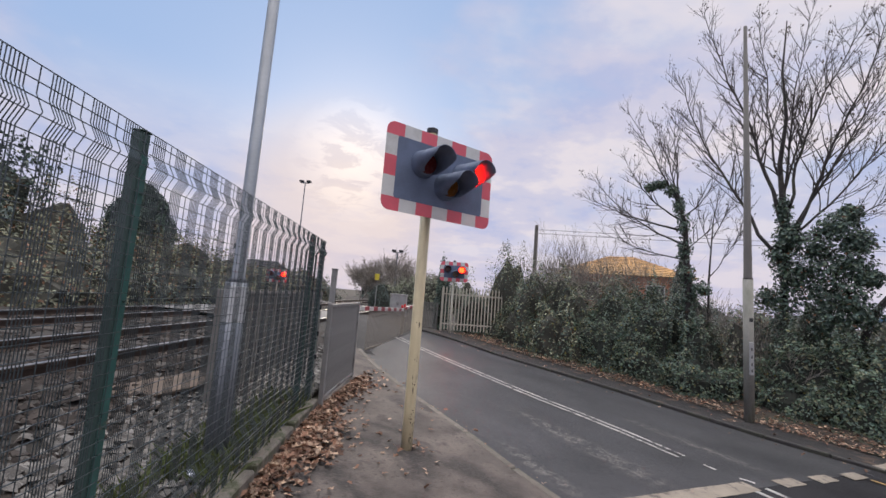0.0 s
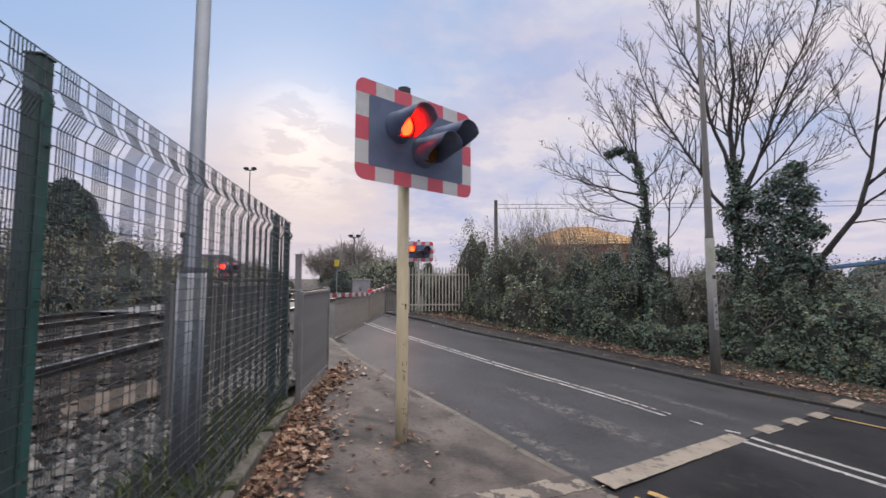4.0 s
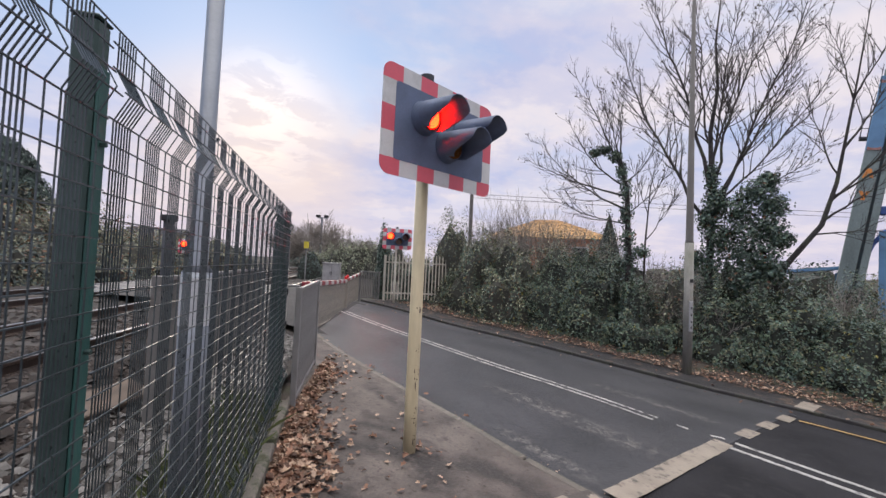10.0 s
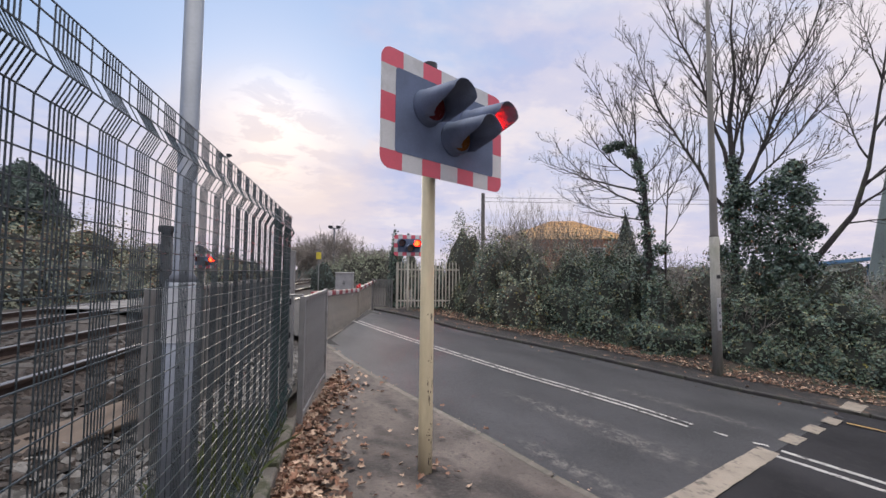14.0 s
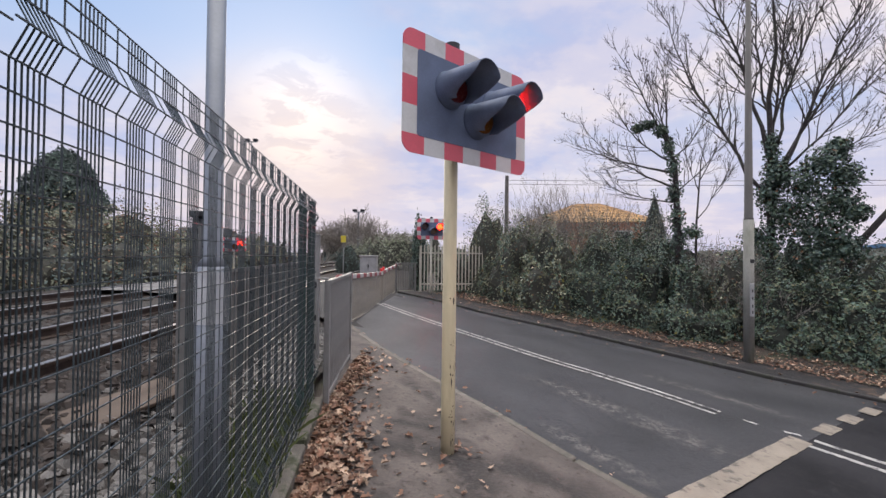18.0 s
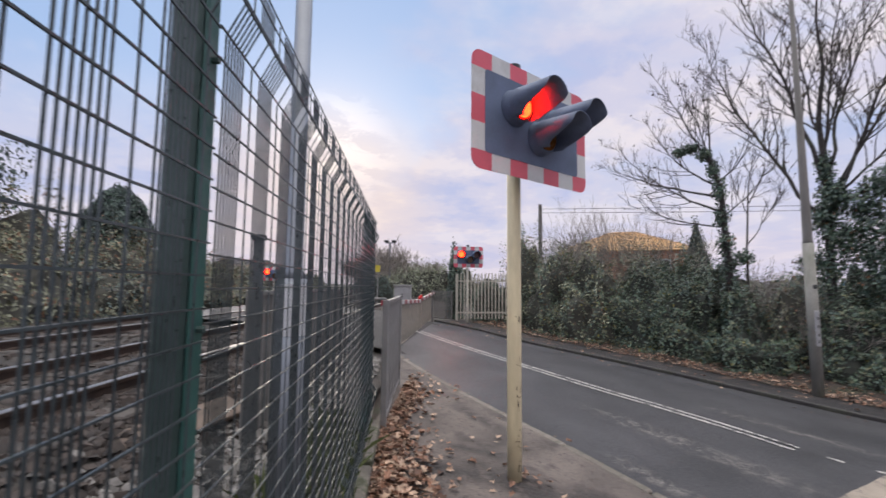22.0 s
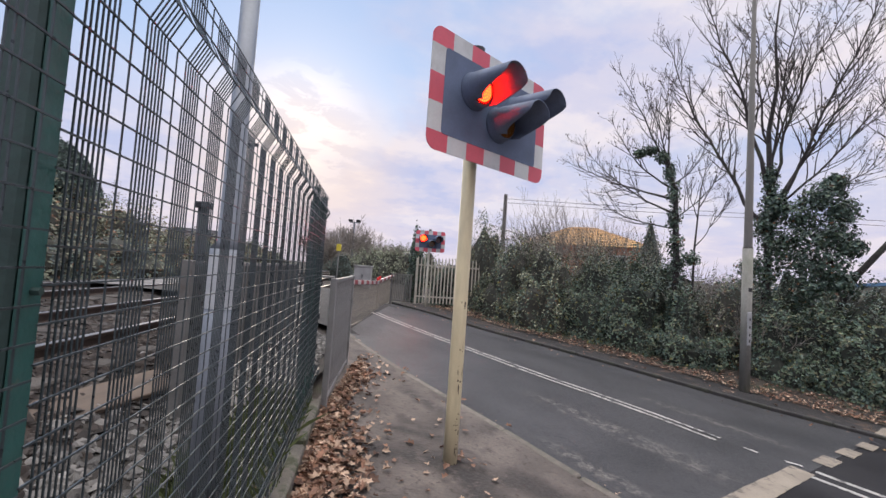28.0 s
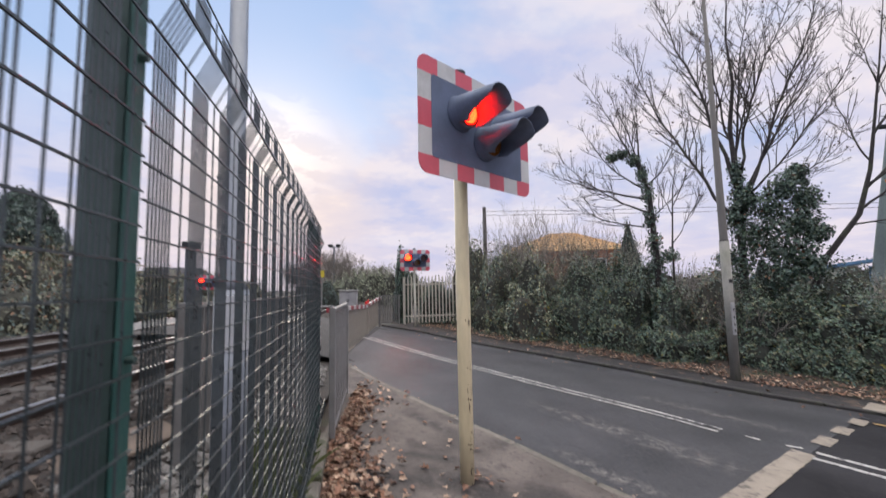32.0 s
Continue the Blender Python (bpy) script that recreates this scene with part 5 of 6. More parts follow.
def build_plants():
    lau, ivy = [("laurel", 5), ("ivy", 4), ("bramble", 2), ("yellowing", 0.2)], [("ivy", 6), ("laurel", 2), ("brown_leaf", .2)]
    mix_l = [("bramble", 4), ("laurel", 3), ("ivy", 3), ("yellowing", 0.5), ("brown_leaf", 0.4), ("pale_leaf", 1.5)]
    dry = [("brown_leaf", 1.0), ("bramble", 3), ("ivy", 3), ("pale_leaf", 0.5)]
    rows = [(1.75, 16.6, 1.0, 0.9, 3.3, mix_l, 5500), (2.6, 15.4, 1.3, 1.2, 2.8, mix_l, 6500), (3.4, 14.4, 1.3, 1.1, 2.5, mix_l, 6500), (4.3, 13.4, 1.4, 1.2, 2.3, lau, 8000), (5.3, 12.7, 1.3, 1.15, 2.2, lau, 8000), (6.1, 11.7, 1.2, 1.1, 1.75, lau, 7500),
            (7.2, 11.6, 1.0, 0.9, 2.25, dry, 4200), (8.0, 10.6, 1.25, 1.1, 2.05, lau, 8500), (9.0, 10.1, 1.3, 1.2, 2.1, lau, 9000), (9.9, 9.2, 1.3, 1.2, 1.85, lau, 8500), (10.9, 8.4, 1.4, 1.3, 2.15, lau, 8500), (12.2, 7.3, 1.7, 1.5, 2.4, lau, 7000), (14.0, 5.6, 1.9, 1.8, 2.5, lau, 5000),
            (5.0, 15.0, 1.5, 1.2, 2.9, mix_l, 6500), (6.1, 14.5, 1.2, 1.0, 3.05, lau, 5000), (6.9, 13.8, 1.5, 1.2, 2.75, lau, 6000), (9.6, 12.0, 1.5, 1.2, 2.75, lau, 6000), (11.6, 10.6, 1.5, 1.3, 2.6, lau, 6500), (13.2, 9.2, 1.5, 1.3, 2.8, lau, 5000), (13.0, 11.6, 1.3, 1.2, 3.1, lau, 6000)]
    for i, (x, y, rx, ry, rz, ms, n) in enumerate(rows):
        x, y, rz = x + (0.55 if i > 2 else 0.12), y + (0.55 if i > 2 else 0.12), rz * 1.05
        build_bush(x, y, gz(x, y) + 0.06, rx, ry, rz, int(n * 1.5), ms, 20 + i, "dense dark green evergreen bush beside the road" if ms is lau else "mixed green and yellowing bush with brown twigs", 0.070 + 0.004 * (i % 3), lumps=0.56, inner="core" if ms is lau else "scrub_core")
    # thin bare stems standing out of the bushes
    for i, (x, y, h) in enumerate(((2.6, 15.9, 3.9), (3.3, 15.5, 4.0), (4.1, 15.4, 4.1), (4.9, 15.2, 3.9), (6.0, 15.2, 3.8), (3.9, 15.0, 3.4), (2.2, 15.2, 2.7), (3.2, 14.0, 2.0), (7.2, 11.3, 2.0), (7.6, 10.9, 1.8), (7.4, 12.4, 2.8), (7.0, 12.0, 2.6), (11.0, 10.4, 2.6))):
        x, y = x + 0.65, y + 0.65
        build_tree(x, y, gz(x, y) + 0.1, h * 1.12, 0.022, 70 + i, "bare shrub of many thin arching brown stems", 0.42, 5, 0.27, trunks=3, bark="bark_far", name="bare_shrub", kids=(2, 3), twig_min=0.0034, upness=0.16)
    build_bare_tree(8.5, 12.1, -0.71, [(0.15, -0.2), (0.18, 1.5), (0.20, 3.2), (0.21, 5.0), (0.14, 6.6), (0.30, 7.9), (0.22, 9.3), (0.34, 10.8)], 0.145, [
        (3.7, -3.1, 0.5, 6.9, -0.05, 0.0, 0.075), (4.8, -2.05, -0.4, 7.0, 0.08, 0.0, 0.080), (6.2, -0.55, 0.5, 5.6, -0.05, 0.0, 0.045), (4.9, 1.9, 0.4, 5.8, -0.30, 0.0, 0.065), (4.3, 2.4, -0.5, 6.2, 0.05, 0.0, 0.070), (4.5, 2.35, 0.3, 5.0, 0.12, 0.0, 0.060),
        (4.4, 2.75, -0.4, 3.7, 0.12, -0.1, 0.050), (4.3, 2.8, 0.5, 1.9, 0.1, -0.15, 0.042), (6.2, -1.9, 0.3, 2.5, 0.0, -0.1, 0.032), (4.9, 0.75, -0.5, 6.0, -0.15, 0.0, 0.055), (5.4, 1.3, 0.6, 5.2, -0.1, 0.0, 0.045)], 5, "tall bare winter tree with ivy round its trunk", leafy=0.20)
    build_bare_tree(6.5, 12.1, -0.50, [(-0.18, -0.2), (-0.23, 2.5), (-0.32, 4.5), (-0.51, 5.4), (-0.80, 5.84), (-1.25, 5.88)], 0.12, [
        (4.4, -3.4, 0.3, 1.5, 0.0, -0.12, 0.050), (4.0, -2.75, -0.3, 2.4, 0.0, -0.38, 0.046), (4.7, -1.9, 0.3, 2.4, -0.1, -0.25, 0.042), (5.2, -1.4, -0.3, 3.1, 0.0, -0.05, 0.045), (5.0, -0.95, 0.4, 3.0, 0.05, 0.0, 0.040), (5.3, -0.1, -0.2, 2.6, -0.05, 0.0, 0.040),
        (4.8, 0.85, 0.3, 1.5, 0.1, -0.15, 0.032), (3.6, -2.4, 0.2, 0.9, 0.0, -0.15, 0.034), (3.9, 0.9, -0.3, 0.9, 0.0, -0.1, 0.028)], 8, "bare tree with a hooked ivy-clad trunk", leafy=0.16)
    build_bare_tree(10.2, 11.4, -1.06, [(-0.5, 1.2), (0.22, 3.14), (0.97, 4.27), (1.26, 5.39), (1.42, 6.5), (1.65, 8.15), (1.9, 10.2)], 0.105, [
        (4.4, 1.5, 0.3, 1.2, 0.0, 0.0, 0.050), (5.0, 1.7, -0.3, 1.5, 0.1, 0.0, 0.050), (4.0, 1.9, 0.2, 0.1, 0.0, 0.05, 0.035), (6.3, 1.3, 0.3, 2.6, 0.1, 0.0, 0.045), (5.6, -0.6, 0.3, 2.6, -0.1, 0.0, 0.035), (7.6, 1.0, -0.3, 2.2, 0.0, 0.0, 0.035), (7.6, -0.5, 0.2, 2.4, 0.0, 0.0, 0.032), (4.9, 2.6, 0.4, 3.2, 0.0, -0.1, 0.045)], 14, "bare tree leaning out behind the bushes", leafy=0.05)
    build_bare_tree(7.3, 12.6, -0.71, [(-0.25, -0.1), (-0.22, 3.3), (-0.12, 5.0), (0.03, 5.9)], 0.045, [(4.2, -0.5, 0.1, 1.5, 0.0, 0.0, 0.022), (4.5, 0.7, -0.1, 1.4, 0.0, 0.0, 0.022), (3.4, 0.9, 0.2, 1.9, 0.1, 0.0, 0.022)], 15, "slender bare sapling between the bushes", leafy=0.05)
    build_ivy(8.5, 12.1, [(0.17, 0.3, 0.30, 0.5), (0.18, 1.2, 0.30, 0.5), (0.19, 2.1, 0.28, 0.5), (0.20, 3.0, 0.27, 0.5), (0.21, 3.8, 0.24, 0.45), (0.21, 4.6, 0.17, 0.4), (0.1, 3.4, 0.3, 0.3), (-0.15, 2.2, 0.25, 0.3)], 520, ivy, 62, "dark ivy climbing a tree trunk")
    build_ivy(9.0, 11.6, [(0.15, 3.6, 0.42, 0.42), (0.55, 4.10, 0.42, 0.36), (0.80, 4.40, 0.22, 0.20), (0.92, 3.70, 0.34, 0.34), (0.35, 3.0, 0.48, 0.46), (0.85, 3.1, 0.40, 0.40), (1.12, 2.80, 0.26, 0.20), (0.25, 2.3, 0.48, 0.46), (0.75, 2.35, 0.44, 0.42), (-0.20, 2.8, 0.32, 0.45), (0.40, 1.7, 0.50, 0.42), (0.95, 1.9, 0.36, 0.32), (-0.35, 3.9, 0.22, 0.40)], 900, ivy, 61, "ragged green ivy mass hung round a tree trunk")
    build_ivy(6.5, 12.1, [(-0.20, 0.6, 0.22, 0.4), (-0.22, 1.3, 0.20, 0.4), (-0.24, 2.0, 0.20, 0.4), (-0.28, 2.7, 0.18, 0.35), (-0.32, 3.4, 0.17, 0.3), (-0.36, 4.1, 0.16, 0.35), (-0.48, 4.7, 0.14, 0.28), (-0.68, 5.15, 0.17, 0.16), (-1.00, 5.36, 0.24, 0.11), (-1.28, 5.30, 0.13, 0.10), (0.1, 2.3, 0.2, 0.18)], 300, ivy, 63, "dark ivy climbing a slim hooked trunk")
    build_bush(-0.80, 17.0, 0.3, 0.36, 0.36, 2.95, 4000, ivy, 64, "ivy-smothered pillar beside the palisade", 0.08, name="ivy", low=-0.2, lumps=0.25)
    build_bush(0.55, 16.75, 0.2, 0.9, 0.35, 1.5, 2500, ivy, 65, "ivy climbing through the palisade", 0.08, name="ivy", low=-0.2, lumps=0.5)


build_plants()


# ---------------------------------------------------------------- the far side of the railway and the distance
def build_mast(x, y, z, h, label, name, r=0.09, heads=2):
    t = thing(name, label, "mast", Matrix.Translation((x, y, z)))
    part("pole", Geo().tube([(0, 0, -0.3), (0, 0, h)], [r, r * 0.6], 8), M["lamp_grey"], t)
    part("crossarm", Geo().box(-0.5, 0.5, -0.05, 0.05, h - 0.08, h + 0.02), M["lamp_grey"], t)
    for s in (-0.4, 0.4)[:heads]:
        part("floodlight", Geo().box(s - 0.22, s + 0.22, -0.2, 0.2, h + 0.03, h + 0.26, bevel=0.04), M["black_paint"], t, "dark floodlight head")
    return t


def build_cabinet(x, y, z, w, d, h, material, label, name="equipment_cabinet", yaw=0):
    t = thing(name, label, "cabinet", Matrix.Translation((x, y, z)) @ Matrix.Rotation(radians(yaw), 4, "Z"))
    part("body", Geo().box(-w / 2, w / 2, -d / 2, d / 2, -0.15, h, bevel=0.02), material, t)
    part("lid", Geo().box(-w / 2 - 0.04, w / 2 + 0.04, -d / 2 - 0.05, d / 2 + 0.04, h, h + 0.05, bevel=0.015), material, t)
    for s in (-1, 1):
        dr = part("door", Geo().box(s * w / 4 - w / 4 + 0.02, s * w / 4 + w / 4 - 0.02, -d / 2 - 0.018, -d / 2, 0.06, h - 0.06, bevel=0.008), material, t)
        part("handle", Geo().box(-s * 0.03 + s * 0.06 - 0.012, -s * 0.03 + s * 0.06 + 0.012, -d / 2 - 0.04, -d / 2 - 0.018, h * .45, h * .6), M["black_paint"], dr, "small dark handle")
    return t


def build_house(x, y, z, yaw, w, d, hw, hr, wall, roofm, label, ridge=0.4, windows=3):
    t = thing("house", label, "house", Matrix.Translation((x, y, z)) @ Matrix.Rotation(radians(yaw), 4, "Z"))
    body = part("wall", Geo().box(-w / 2, w / 2, -d / 2, d / 2, -1.0, hw), wall, t)
    o, rw = 0.35, w * ridge / 2
    core = Geo()
    core.add([Vector(v) for v in ((-w / 2 - o, -d / 2 - o, hw), (w / 2 + o, -d / 2 - o, hw), (w / 2 + o, d / 2 + o, hw), (-w / 2 - o, d / 2 + o, hw), (-rw, 0, hw + hr), (rw, 0, hw + hr))], [(0, 1, 5, 4), (2, 3, 4, 5), (1, 2, 5), (3, 0, 4), (3, 2, 1, 0)])
    roof = part("roof", core, roofm, t)
    n = 12
    for i in range(n):
        f0, f1 = i / n, (i + 1.15) / n
        def at(f, s):
            return Vector((s * ((w / 2 + o) * (1 - f) + rw * f), -(d / 2 + o) * (1 - f), hw + hr * f))
        f1 = min(f1, 1)
        q = [at(f0, -1), at(f0, 1), at(f1, 1), at(f1, -1)]
        up = Vector((0, -hr, d / 2 + o)).normalized()
        part("tile_course", Geo().add([v + up * 0.05 for v in q[:2]] + [v + up * 0.015 for v in q[2:]] + [v + up * 0.005 for v in q[:2]], [(0, 1, 2, 3), (0, 4, 5, 1)]), roofm, roof)
    for i in range(windows):
        u = -w / 2 + w * (i + 0.5) / windows
        win = part("window", Geo().box(u - 0.55, u + 0.55, -d / 2 - 0.03, -d / 2 + 0.02, hw - 1.7, hw - 0.5), M["sig_white"], t, "white window frame")
        part("pane", Geo().box(u - 0.47, u + 0.47, -d / 2 - 0.036, -d / 2 - 0.031, hw - 1.62, hw - 0.58), M["pane"], win, "dark pane")
    return t


def build_conifer(x, y, z, r, h, n, mats, seed, label, leaf, blunt=1.0):
    """An evergreen: a trunk and drooping sprays thinning to the top."""
    rnd = random.Random(seed)
    t = thing("tree", label, "tree", Matrix.Translation((x, y, z)))
    part("trunk", Geo().tube([(0, 0, -0.2), (0, 0, h * 0.95)], [r * 0.10, r * 0.02], 8), M["bark"], t)
    # solid core, its dark colour standing for shade behind the sprays
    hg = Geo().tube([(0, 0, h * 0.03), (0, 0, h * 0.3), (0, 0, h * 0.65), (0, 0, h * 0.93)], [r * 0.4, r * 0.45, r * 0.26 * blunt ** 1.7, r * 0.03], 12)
    part("thicket", hg, M["core"], t, "solid dark core standing for inner shade")
    g = Geo()
    for i in range(n):
        f = 1 - math.sqrt(rnd.random()) if blunt == 1.0 else rnd.random()
        a = rnd.uniform(0, 6.28)
        prof = (1 - f) ** 0.9 if blunt == 1.0 else math.sqrt(max(0.0, 1 - f ** 2.4))
        rr = r * prof * (0.92 + 0.30 * bump_at(Vector((math.cos(a) * 2, math.sin(a) * 2, f * 7)), 1.4, seed)) - abs(rnd.gauss(0, 0.10)) * r
        nrm = Vector((math.cos(a) + rnd.gauss(0, .4), math.sin(a) + rnd.gauss(0, .4), 0.3 + rnd.gauss(0, .4))).normalized()
        leaf_shape(leaf * rnd.uniform(0.6, 1.4), rnd, Vector((rr * math.cos(a), rr * math.sin(a), h * f + rnd.gauss(0, 0.02) * h)), nrm, g, rnd.choices(range(len(mats)), [w for _, w in mats])[0], 0.35)
    part("leaves", g, [M[k] for k, _ in mats], t)
    return t


def build_distance():
    build_mast(-18.6, 44.0, 0.3, 12.4, "slim floodlight mast with two lamp heads", "floodlight_mast")
    build_mast(-8.0, 45.4, 0.3, 5.6, "dark mast with lamp heads above the trees", "floodlight_mast", 0.14)
    build_cabinet(-3.57, 23.0, 0.42, 0.85, 0.6, 1.02, M["cabinet"], "pale grey equipment cabinet beside the crossing")
    build_bush(-4.97, 24.6, 0.30, 0.78, 0.6, 1.75, 2600, [("conifer", 3), ("ivy", 1)], 175, "squat dark clipped bush beside the railway", 0.09, lumps=0.16, heart=0.9, deep=0.06)
    s = thing("warning_sign", "small yellow warning sign on a thin pole", "sign", Matrix.Translation((-5.1, 24.0, 0.3)))
    part("pole", Geo().tube([(0, 0, -0.2), (0, 0, 2.2)], 0.03, 8), M["galv"], s)
    part("plate", Geo().box(-0.13, 0.13, -0.05, -0.03, 1.88, 2.24), M["yellow_sign"], s, "yellow plate")
    u = thing("utility_pole", "wooden utility pole with overhead wires", "utility pole", Matrix.Translation((3.85, 24.6, -0.3)))
    part("pole", Geo().tube([(0, 0, -0.2), (0, 0, 6.35)], [0.14, 0.10], 8), M["wood_grey"], u)
    for k, dz in enumerate((0, -0.22)):
        pts = [(f * 46, -f * 16, 6.1 + dz - 1.2 * f + 3.0 * f * (f - 1) * 0.4) for f in [i / 14 for i in range(15)]]
        part("overhead_wire", Geo().tube(pts, 0.012, 4, caps=False), M["black_paint"], u)
    build_house(10.9, 31.2, -1.0, -17, 7.8, 6.5, 4.75, 1.6, M["brick"], M["roof_tile"], "orange brick house with a mossy ochre tiled roof", 0.2, 2)
    # the blue leaning tower
    t = thing("leaning_tower", "tall leaning blue tower with orange lettering", "tower", Matrix.Translation((21.5, 18.72, -1.5)) @ Matrix.Rotation(radians(-50), 4, "Z"))
    tm = Matrix.Rotation(radians(8.6), 4, "Y")
    part("lower_face", Geo().box(-1.0, -0.40, -0.30, 0.30, 0, 9.5, m=tm, bevel=0.03), M["tower_green"], t, "grey-green weathered cladding")
    part("upper_face", Geo().box(-1.0, -0.40, -0.30, 0.30, 9.51, 13.0, m=tm, bevel=0.03), M["blue_paint"], t, "blue cladding")
    part("recess", Geo().box(-0.40, -0.29, -0.16, 0.30, 0, 13.3, m=tm), M["teal_dark"], t, "dark recessed strip")
    part("side_face", Geo().box(-0.29, -0.02, -0.28, 0.32, 0, 9.5, m=tm, bevel=0.03), M["tower_green"], t, "grey-green side strip")
    part("upper_side", Geo().box(-0.29, -0.02, -0.28, 0.32, 9.51, 13.5, m=tm, bevel=0.03), M["teal_paint"], t, "teal side strip")
    part("top_cap", Geo().box(-0.92, 0.0, -0.26, 0.30, 13.0, 13.35, m=tm, bevel=0.05), M["tower_green"], t, "grey top cap")
    part("top_lamp", Geo().box(-0.72, -0.45, -0.15, 0.15, 13.35, 13.75, m=tm, bevel=0.04), M["black_paint"], t, "small dark lamp box")
    # letters and faded marks down the front
    vee = [(-0.20, 0.20), (-0.07, -0.05), (-0.07, -0.22), (0.07, -0.22), (0.07, -0.05), (0.20, 0.20), (0.07, 0.20), (0.0, 0.05), (-0.07, 0.20)]
    alp = [(-0.20, -0.22), (-0.08, 0.22), (0.08, 0.22), (0.20, -0.22), (0.08, -0.22), (0.0, 0.04), (-0.08, -0.22)]
    bar = [(-0.24, -0.10), (0.24, -0.10), (0.24, 0.06), (0.10, 0.0), (-0.10, 0.0), (-0.24, 0.06)]
    for o, z, k in ((vee, 7.35, "orange_paint"), (alp, 8.40, "orange_paint"), (bar, 9.60, "faded_orange"), (bar, 12.75, "faded_orange")):
        part("orange_mark", Geo().prism(o, 0.0, 0.02, tm @ Matrix.Translation((-0.70, -0.315, z)) @ Matrix.Rotation(radians(90), 4, "X")), M[k], t, "orange painted mark")
    # small railed platform on the leaning edge
    part("platform", Geo().box(-1.30, -0.95, -0.25, 0.25, 10.05, 10.15, m=tm), M["black_paint"], t, "dark steel platform")
    for x, y in ((-1.27, -0.22), (-1.27, 0.22), (-1.02, -0.22)):
        part("platform_post", Geo().tube([tm @ Vector((x, y, 10.15)), tm @ Vector((x, y, 11.1))], 0.02, 6), M["black_paint"], t)
    for z in (10.55, 11.1):
        part("platform_rail", Geo().tube([tm @ Vector((-1.02, -0.22, z)), tm @ Vector((-1.27, -0.22, z)), tm @ Vector((-1.27, 0.22, z))], 0.018, 6), M["black_paint"], t)
    part("brace", Geo().tube([(0.20, 0.1, 3.2), (0.45, 0.1, 4.3), (0.75, 0.1, 5.1), (1.15, 0.1, 5.65), (1.8, 0.1, 5.9)], [0.10] * 5, 8), M["blue_bright"], t, "bright blue curved brace")
    part("brace_foot", Geo().box(0.95, 1.25, 0.0, 0.25, -0.2, 5.7), M["blue_paint"], t, "blue post under the brace")
    part("blue_head", Geo().box(0.97, 1.9, -0.1, 0.4, 6.45, 6.85, bevel=0.04), M["blue_bright"], t, "bright blue box")
    part("head_post", Geo().box(1.2, 1.5, 0.0, 0.3, 5.6, 6.46), M["black_paint"], t, "dark post under the box")
    c = thing("blue_canopy", "low blue canopy roof behind the bushes", "canopy", Matrix.Translation((21.0, 21.8, -1.2)) @ Matrix.Rotation(radians(-46), 4, "Z"))
    part("roof", Geo().prism([(-2.6, 2.9), (2.6, 3.6), (2.6, 3.75), (-2.6, 3.05)], -1.5, 1.5, Matrix.Rotation(radians(90), 4, "X")), M["blue_paint"], c)
    for x in (-2.2, 2.2):
        part("post", Geo().box(x - 0.08, x + 0.08, -0.08, 0.08, -0.3, 3.1 + x * 0.13), M["blue_paint"], c)
    # beyond the tracks
    dark = [("conifer", 5), ("ivy", 3)]
    olive = [("olive", 5), ("bramble", 3), ("brown_leaf", 2)]
    scrub = [("conifer", 3), ("olive", 3), ("brown_leaf", 0.7)]
    rnd = random.Random(31)
    for i in range(11):
        f = i / 10
        x, y = -14.5 + 1.5 * f + rnd.uniform(-.6, .6), 2.0 + 33 * f
        build_bush(x, y, 0.35, 2.4, 2.6, 2.0 + rnd.uniform(-.3, .4), 5200, scrub if i % 3 else olive, 120 + i, "dark scrub beside the railway", 0.13, lumps=0.45, inner="scrub_core")
        build_bush(x - 3.2, y + 1.0, 0.3, 2.4, 2.6, (4.9 if y < 18 else 4.2 if y < 23 else 3.1 if y < 27 else 2.5) + rnd.uniform(-.5, .4), 6500, olive, 140 + i, "olive and brown autumn scrub behind the railway", 0.14, lumps=0.5, heart=0.72, deep=0.16, inner="scrub_core")
    build_bush(-21.5, 14.5, 0.3, 4.0, 3.6, 9.0, 20000, dark, 160, "tall dark evergreen tree beyond the railway", 0.22, name="tree", lumps=0.6, heart=0.8, deep=0.12)
    build_conifer(-25.9, 31.0, 0.3, 3.0, 8.0, 14000, dark, 161, "dome-shaped dark conifer beyond the railway", 0.34, 1.7)
    build_house(-19.0, 36.5, 0.3, 28, 7.0, 6.0, 1.5, 1.7, M["wall_far"], M["roof_dark"], "low building with a dark roof beyond the railway", 0.5)
    build_conifer(10.3, 20.9, -1.0, 1.9, 5.85, 5200, [("conifer", 3), ("olive", 2)], 170, "small pointed conifer behind the bushes", 0.15)
    # woods closing the view
    for i in range(26):
        a = radians(-62 + 5.0 * i + rnd.uniform(-1, 1))
        if -0.34 < a < -0.205:
            continue
        D = rnd.uniform(56, 70)
        x, y = D * math.sin(a), D * math.cos(a)
        h = rnd.uniform(3.6, 4.6) * (1.0 if a < 0.1 else 1.15)
        build_bush(x, y, 0.0 if a < 0 else -1.2, 4.6, 4.0, h, 1300, olive if i % 2 else dark, 200 + i, "distant olive-green woodland edge", 0.34, lumps=0.5, inner="scrub_core")
    for i, (x, y, rz) in enumerate(((-6.3, 38.0, 2.9), (-4.9, 37.0, 3.4), (-3.4, 36.5, 3.7), (-1.9, 36.0, 3.6), (-0.3, 35.5, 3.5))):
        build_bush(x, y, 0.0, 1.7, 1.5, rz, 2600, [("haze_leaf", 5), ("olive", 2), ("pale_leaf", 1)], 180 + i, "distant garden shrub, its green paled for haze", 0.16, lumps=0.5, heart=0.7, deep=0.2, inner="scrub_core")
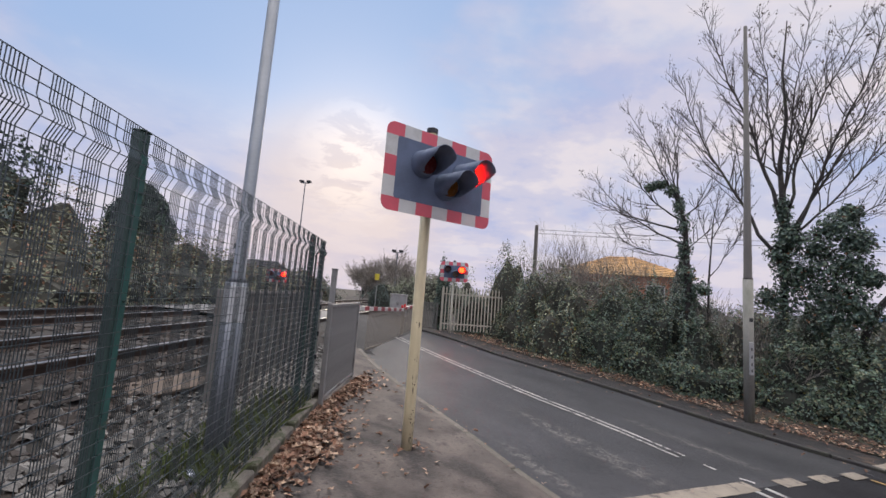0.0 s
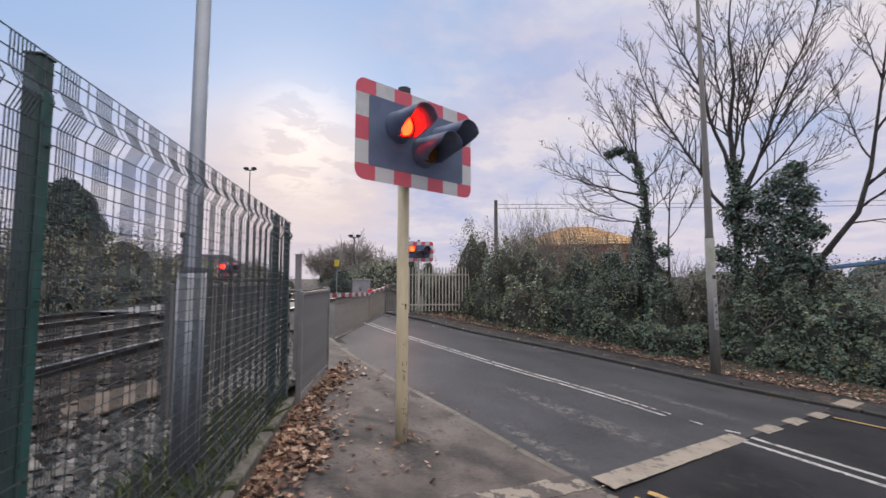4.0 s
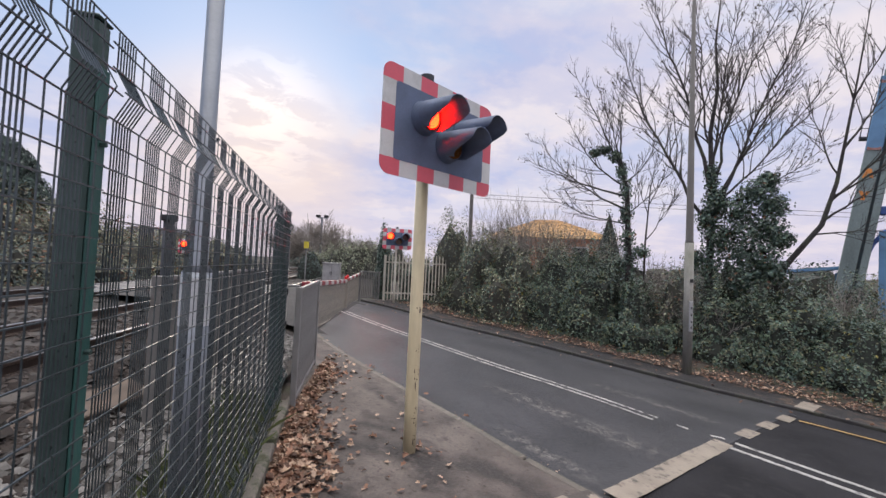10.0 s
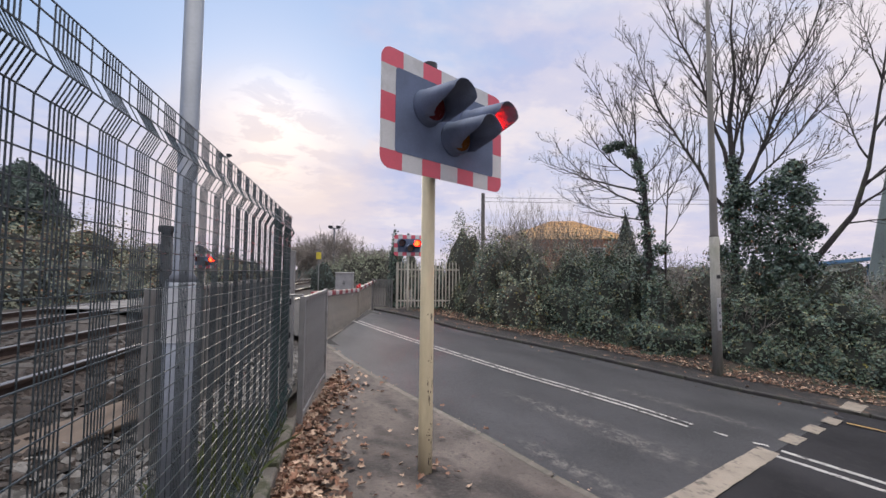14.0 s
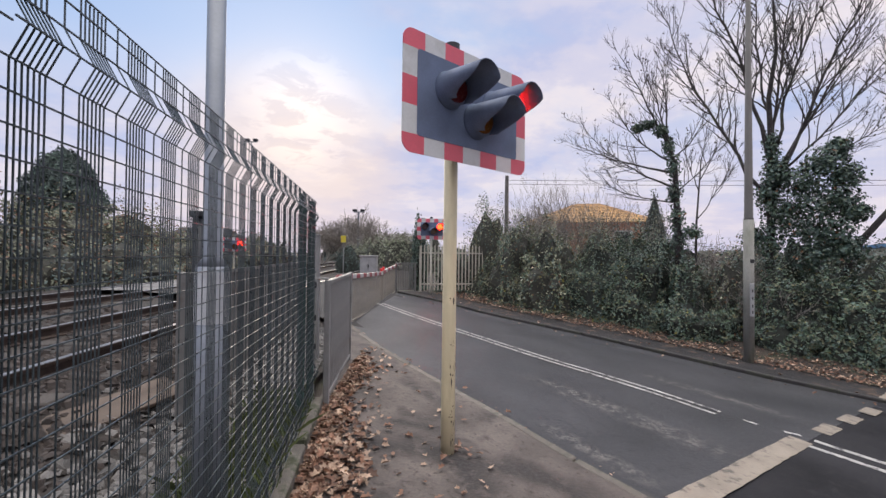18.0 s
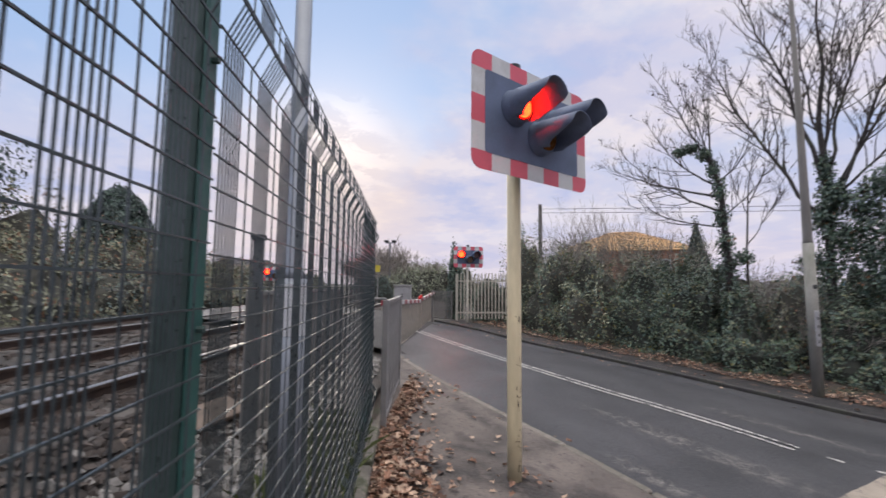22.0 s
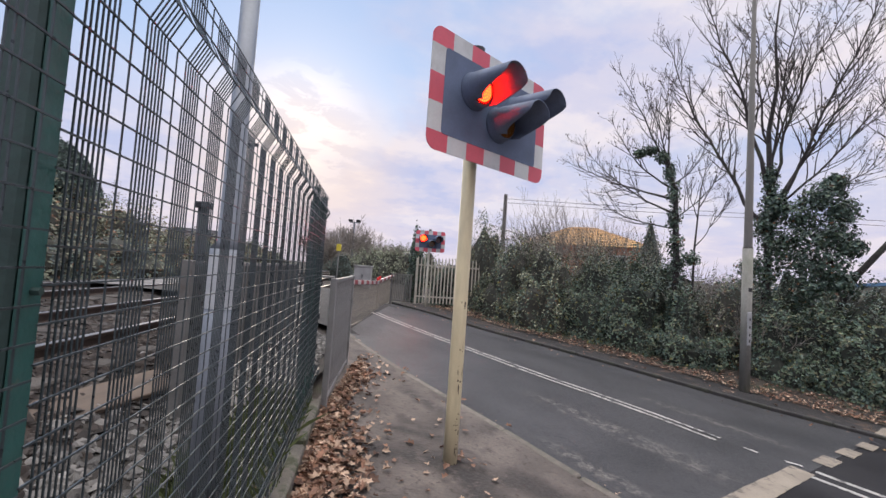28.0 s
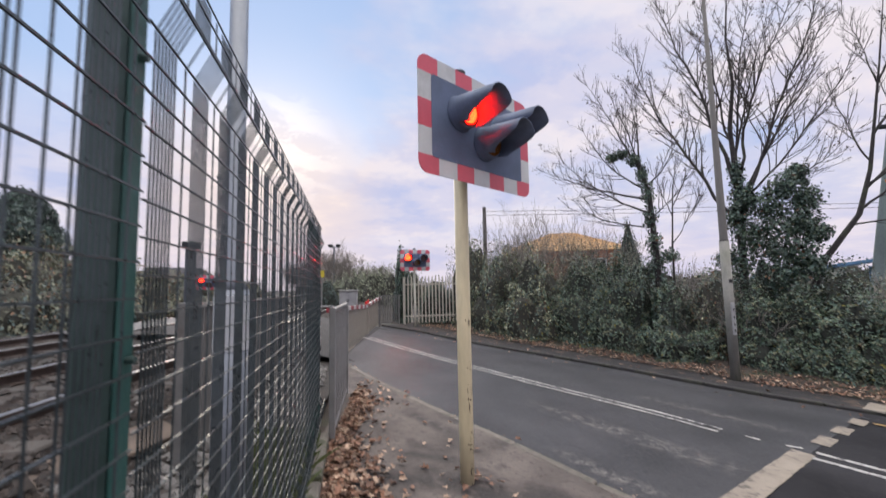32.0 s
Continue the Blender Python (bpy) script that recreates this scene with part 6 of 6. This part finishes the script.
    for i, (x, y, h) in enumerate(((-8.2, 46.0, 6.4), (-10.3, 48.0, 6.0), (-6.6, 50.0, 5.4), (-12.4, 47.5, 5.2), (4.6, 20.6, 4.7), (-3.8, 52, 4.5))):
        build_tree(x, y, 0.1 if x < 0 else -0.3, h, 0.10 if y > 30 else 0.05, 300 + i, "bare winter tree in the distance", 0.6, 5, 0.26, trunks=2 if y > 30 else 3, bark="bark_far", twig_min=0.016 if y > 30 else 0.007)
    # crossing lights and posts on the other side of the tracks
    build_signal(-8.9, 19.6, 0.5, 20.0, 1.75, 1.42, 0.95, 0.6, False, 0.0)
    b = thing("black_post", "thick black post beside the railway", "post", Matrix.Translation((-3.0, 5.88, 0.4)))
    part("shaft", Geo().tube([(0, 0, -0.3), (0, 0, 1.62)], 0.055, 12), M["black_paint"], b, smooth=True)
    part("cap", Geo().box(-0.07, 0.07, -0.07, 0.07, 1.62, 1.69, bevel=0.01), M["black_paint"], b)
    w = thing("timber_board", "brown timber board lying on the ballast", "board", Matrix.Translation((-2.85, 4.45, 0.39)) @ Euler((0.40, 0.0, 1.35)).to_matrix().to_4x4())
    part("board", Geo().box(-0.6, 0.6, -0.14, 0.14, -0.02, 0.025, bevel=0.008), M["plank"], w)
    k = thing("drinks_can", "crushed silver drinks can by the fence foot", "can", Matrix.Translation((-1.55, 3.10, 0.17)) @ Euler((1.5, 0.2, 0.6)).to_matrix().to_4x4())
    part("body", Geo().tube([(0, 0, -0.06), (0, 0, -0.03), (0.008, 0, 0), (0, 0, 0.04), (0, 0, 0.055)], [0.026, 0.033, 0.027, 0.033, 0.026], 12), M["can"], k, smooth=True)


build_distance()


# ---------------------------------------------------------------- what moves
# moments at which the lit lamp changes side; the right one is lit first
SWITCH = [0.26, 0.66, 0.98, 1.38, 1.7, 2.1, 2.44, 2.84, 3.18, 3.58, 3.92, 4.32, 4.66, 5.06, 5.4, 5.8, 6.14, 6.54, 6.88, 7.28, 7.62, 8.04, 8.38, 8.78, 9.12, 9.52, 9.86, 10.26, 10.6, 11.04, 11.34, 11.68, 11.98, 12.36, 12.68, 13.06, 13.38, 13.78, 14.1, 14.54,
          14.74, 14.98, 15.3, 15.7, 16.02, 16.42, 16.74, 17.14, 17.48, 17.88, 18.22, 18.62, 18.96, 19.38, 19.72, 20.14, 20.48, 20.9, 21.24, 21.64, 21.98, 22.38, 22.72, 23.12, 23.46, 23.86, 24.2, 24.6, 24.94, 25.34, 25.68, 26.08, 26.42, 26.82, 27.16, 27.56, 27.9, 28.3, 28.64, 29.04, 29.38, 29.78, 30.12, 30.52, 30.86, 31.26, 31.66]


def motions():
    for ob, kind in LAMPS:
        base = ob.matrix_basis.copy()
        off = base @ Matrix.Translation((0, 0.055, 0))
        lit = kind == "R"
        rows = [(0.0, base if lit else off)]
        for s in SWITCH:
            rows.append((s - 1 / 30, base if lit else off))
            lit = not lit
            rows.append((s, base if lit else off))
        rows.append((32.0, base if lit else off))
        walk(ob, rows)


motions()
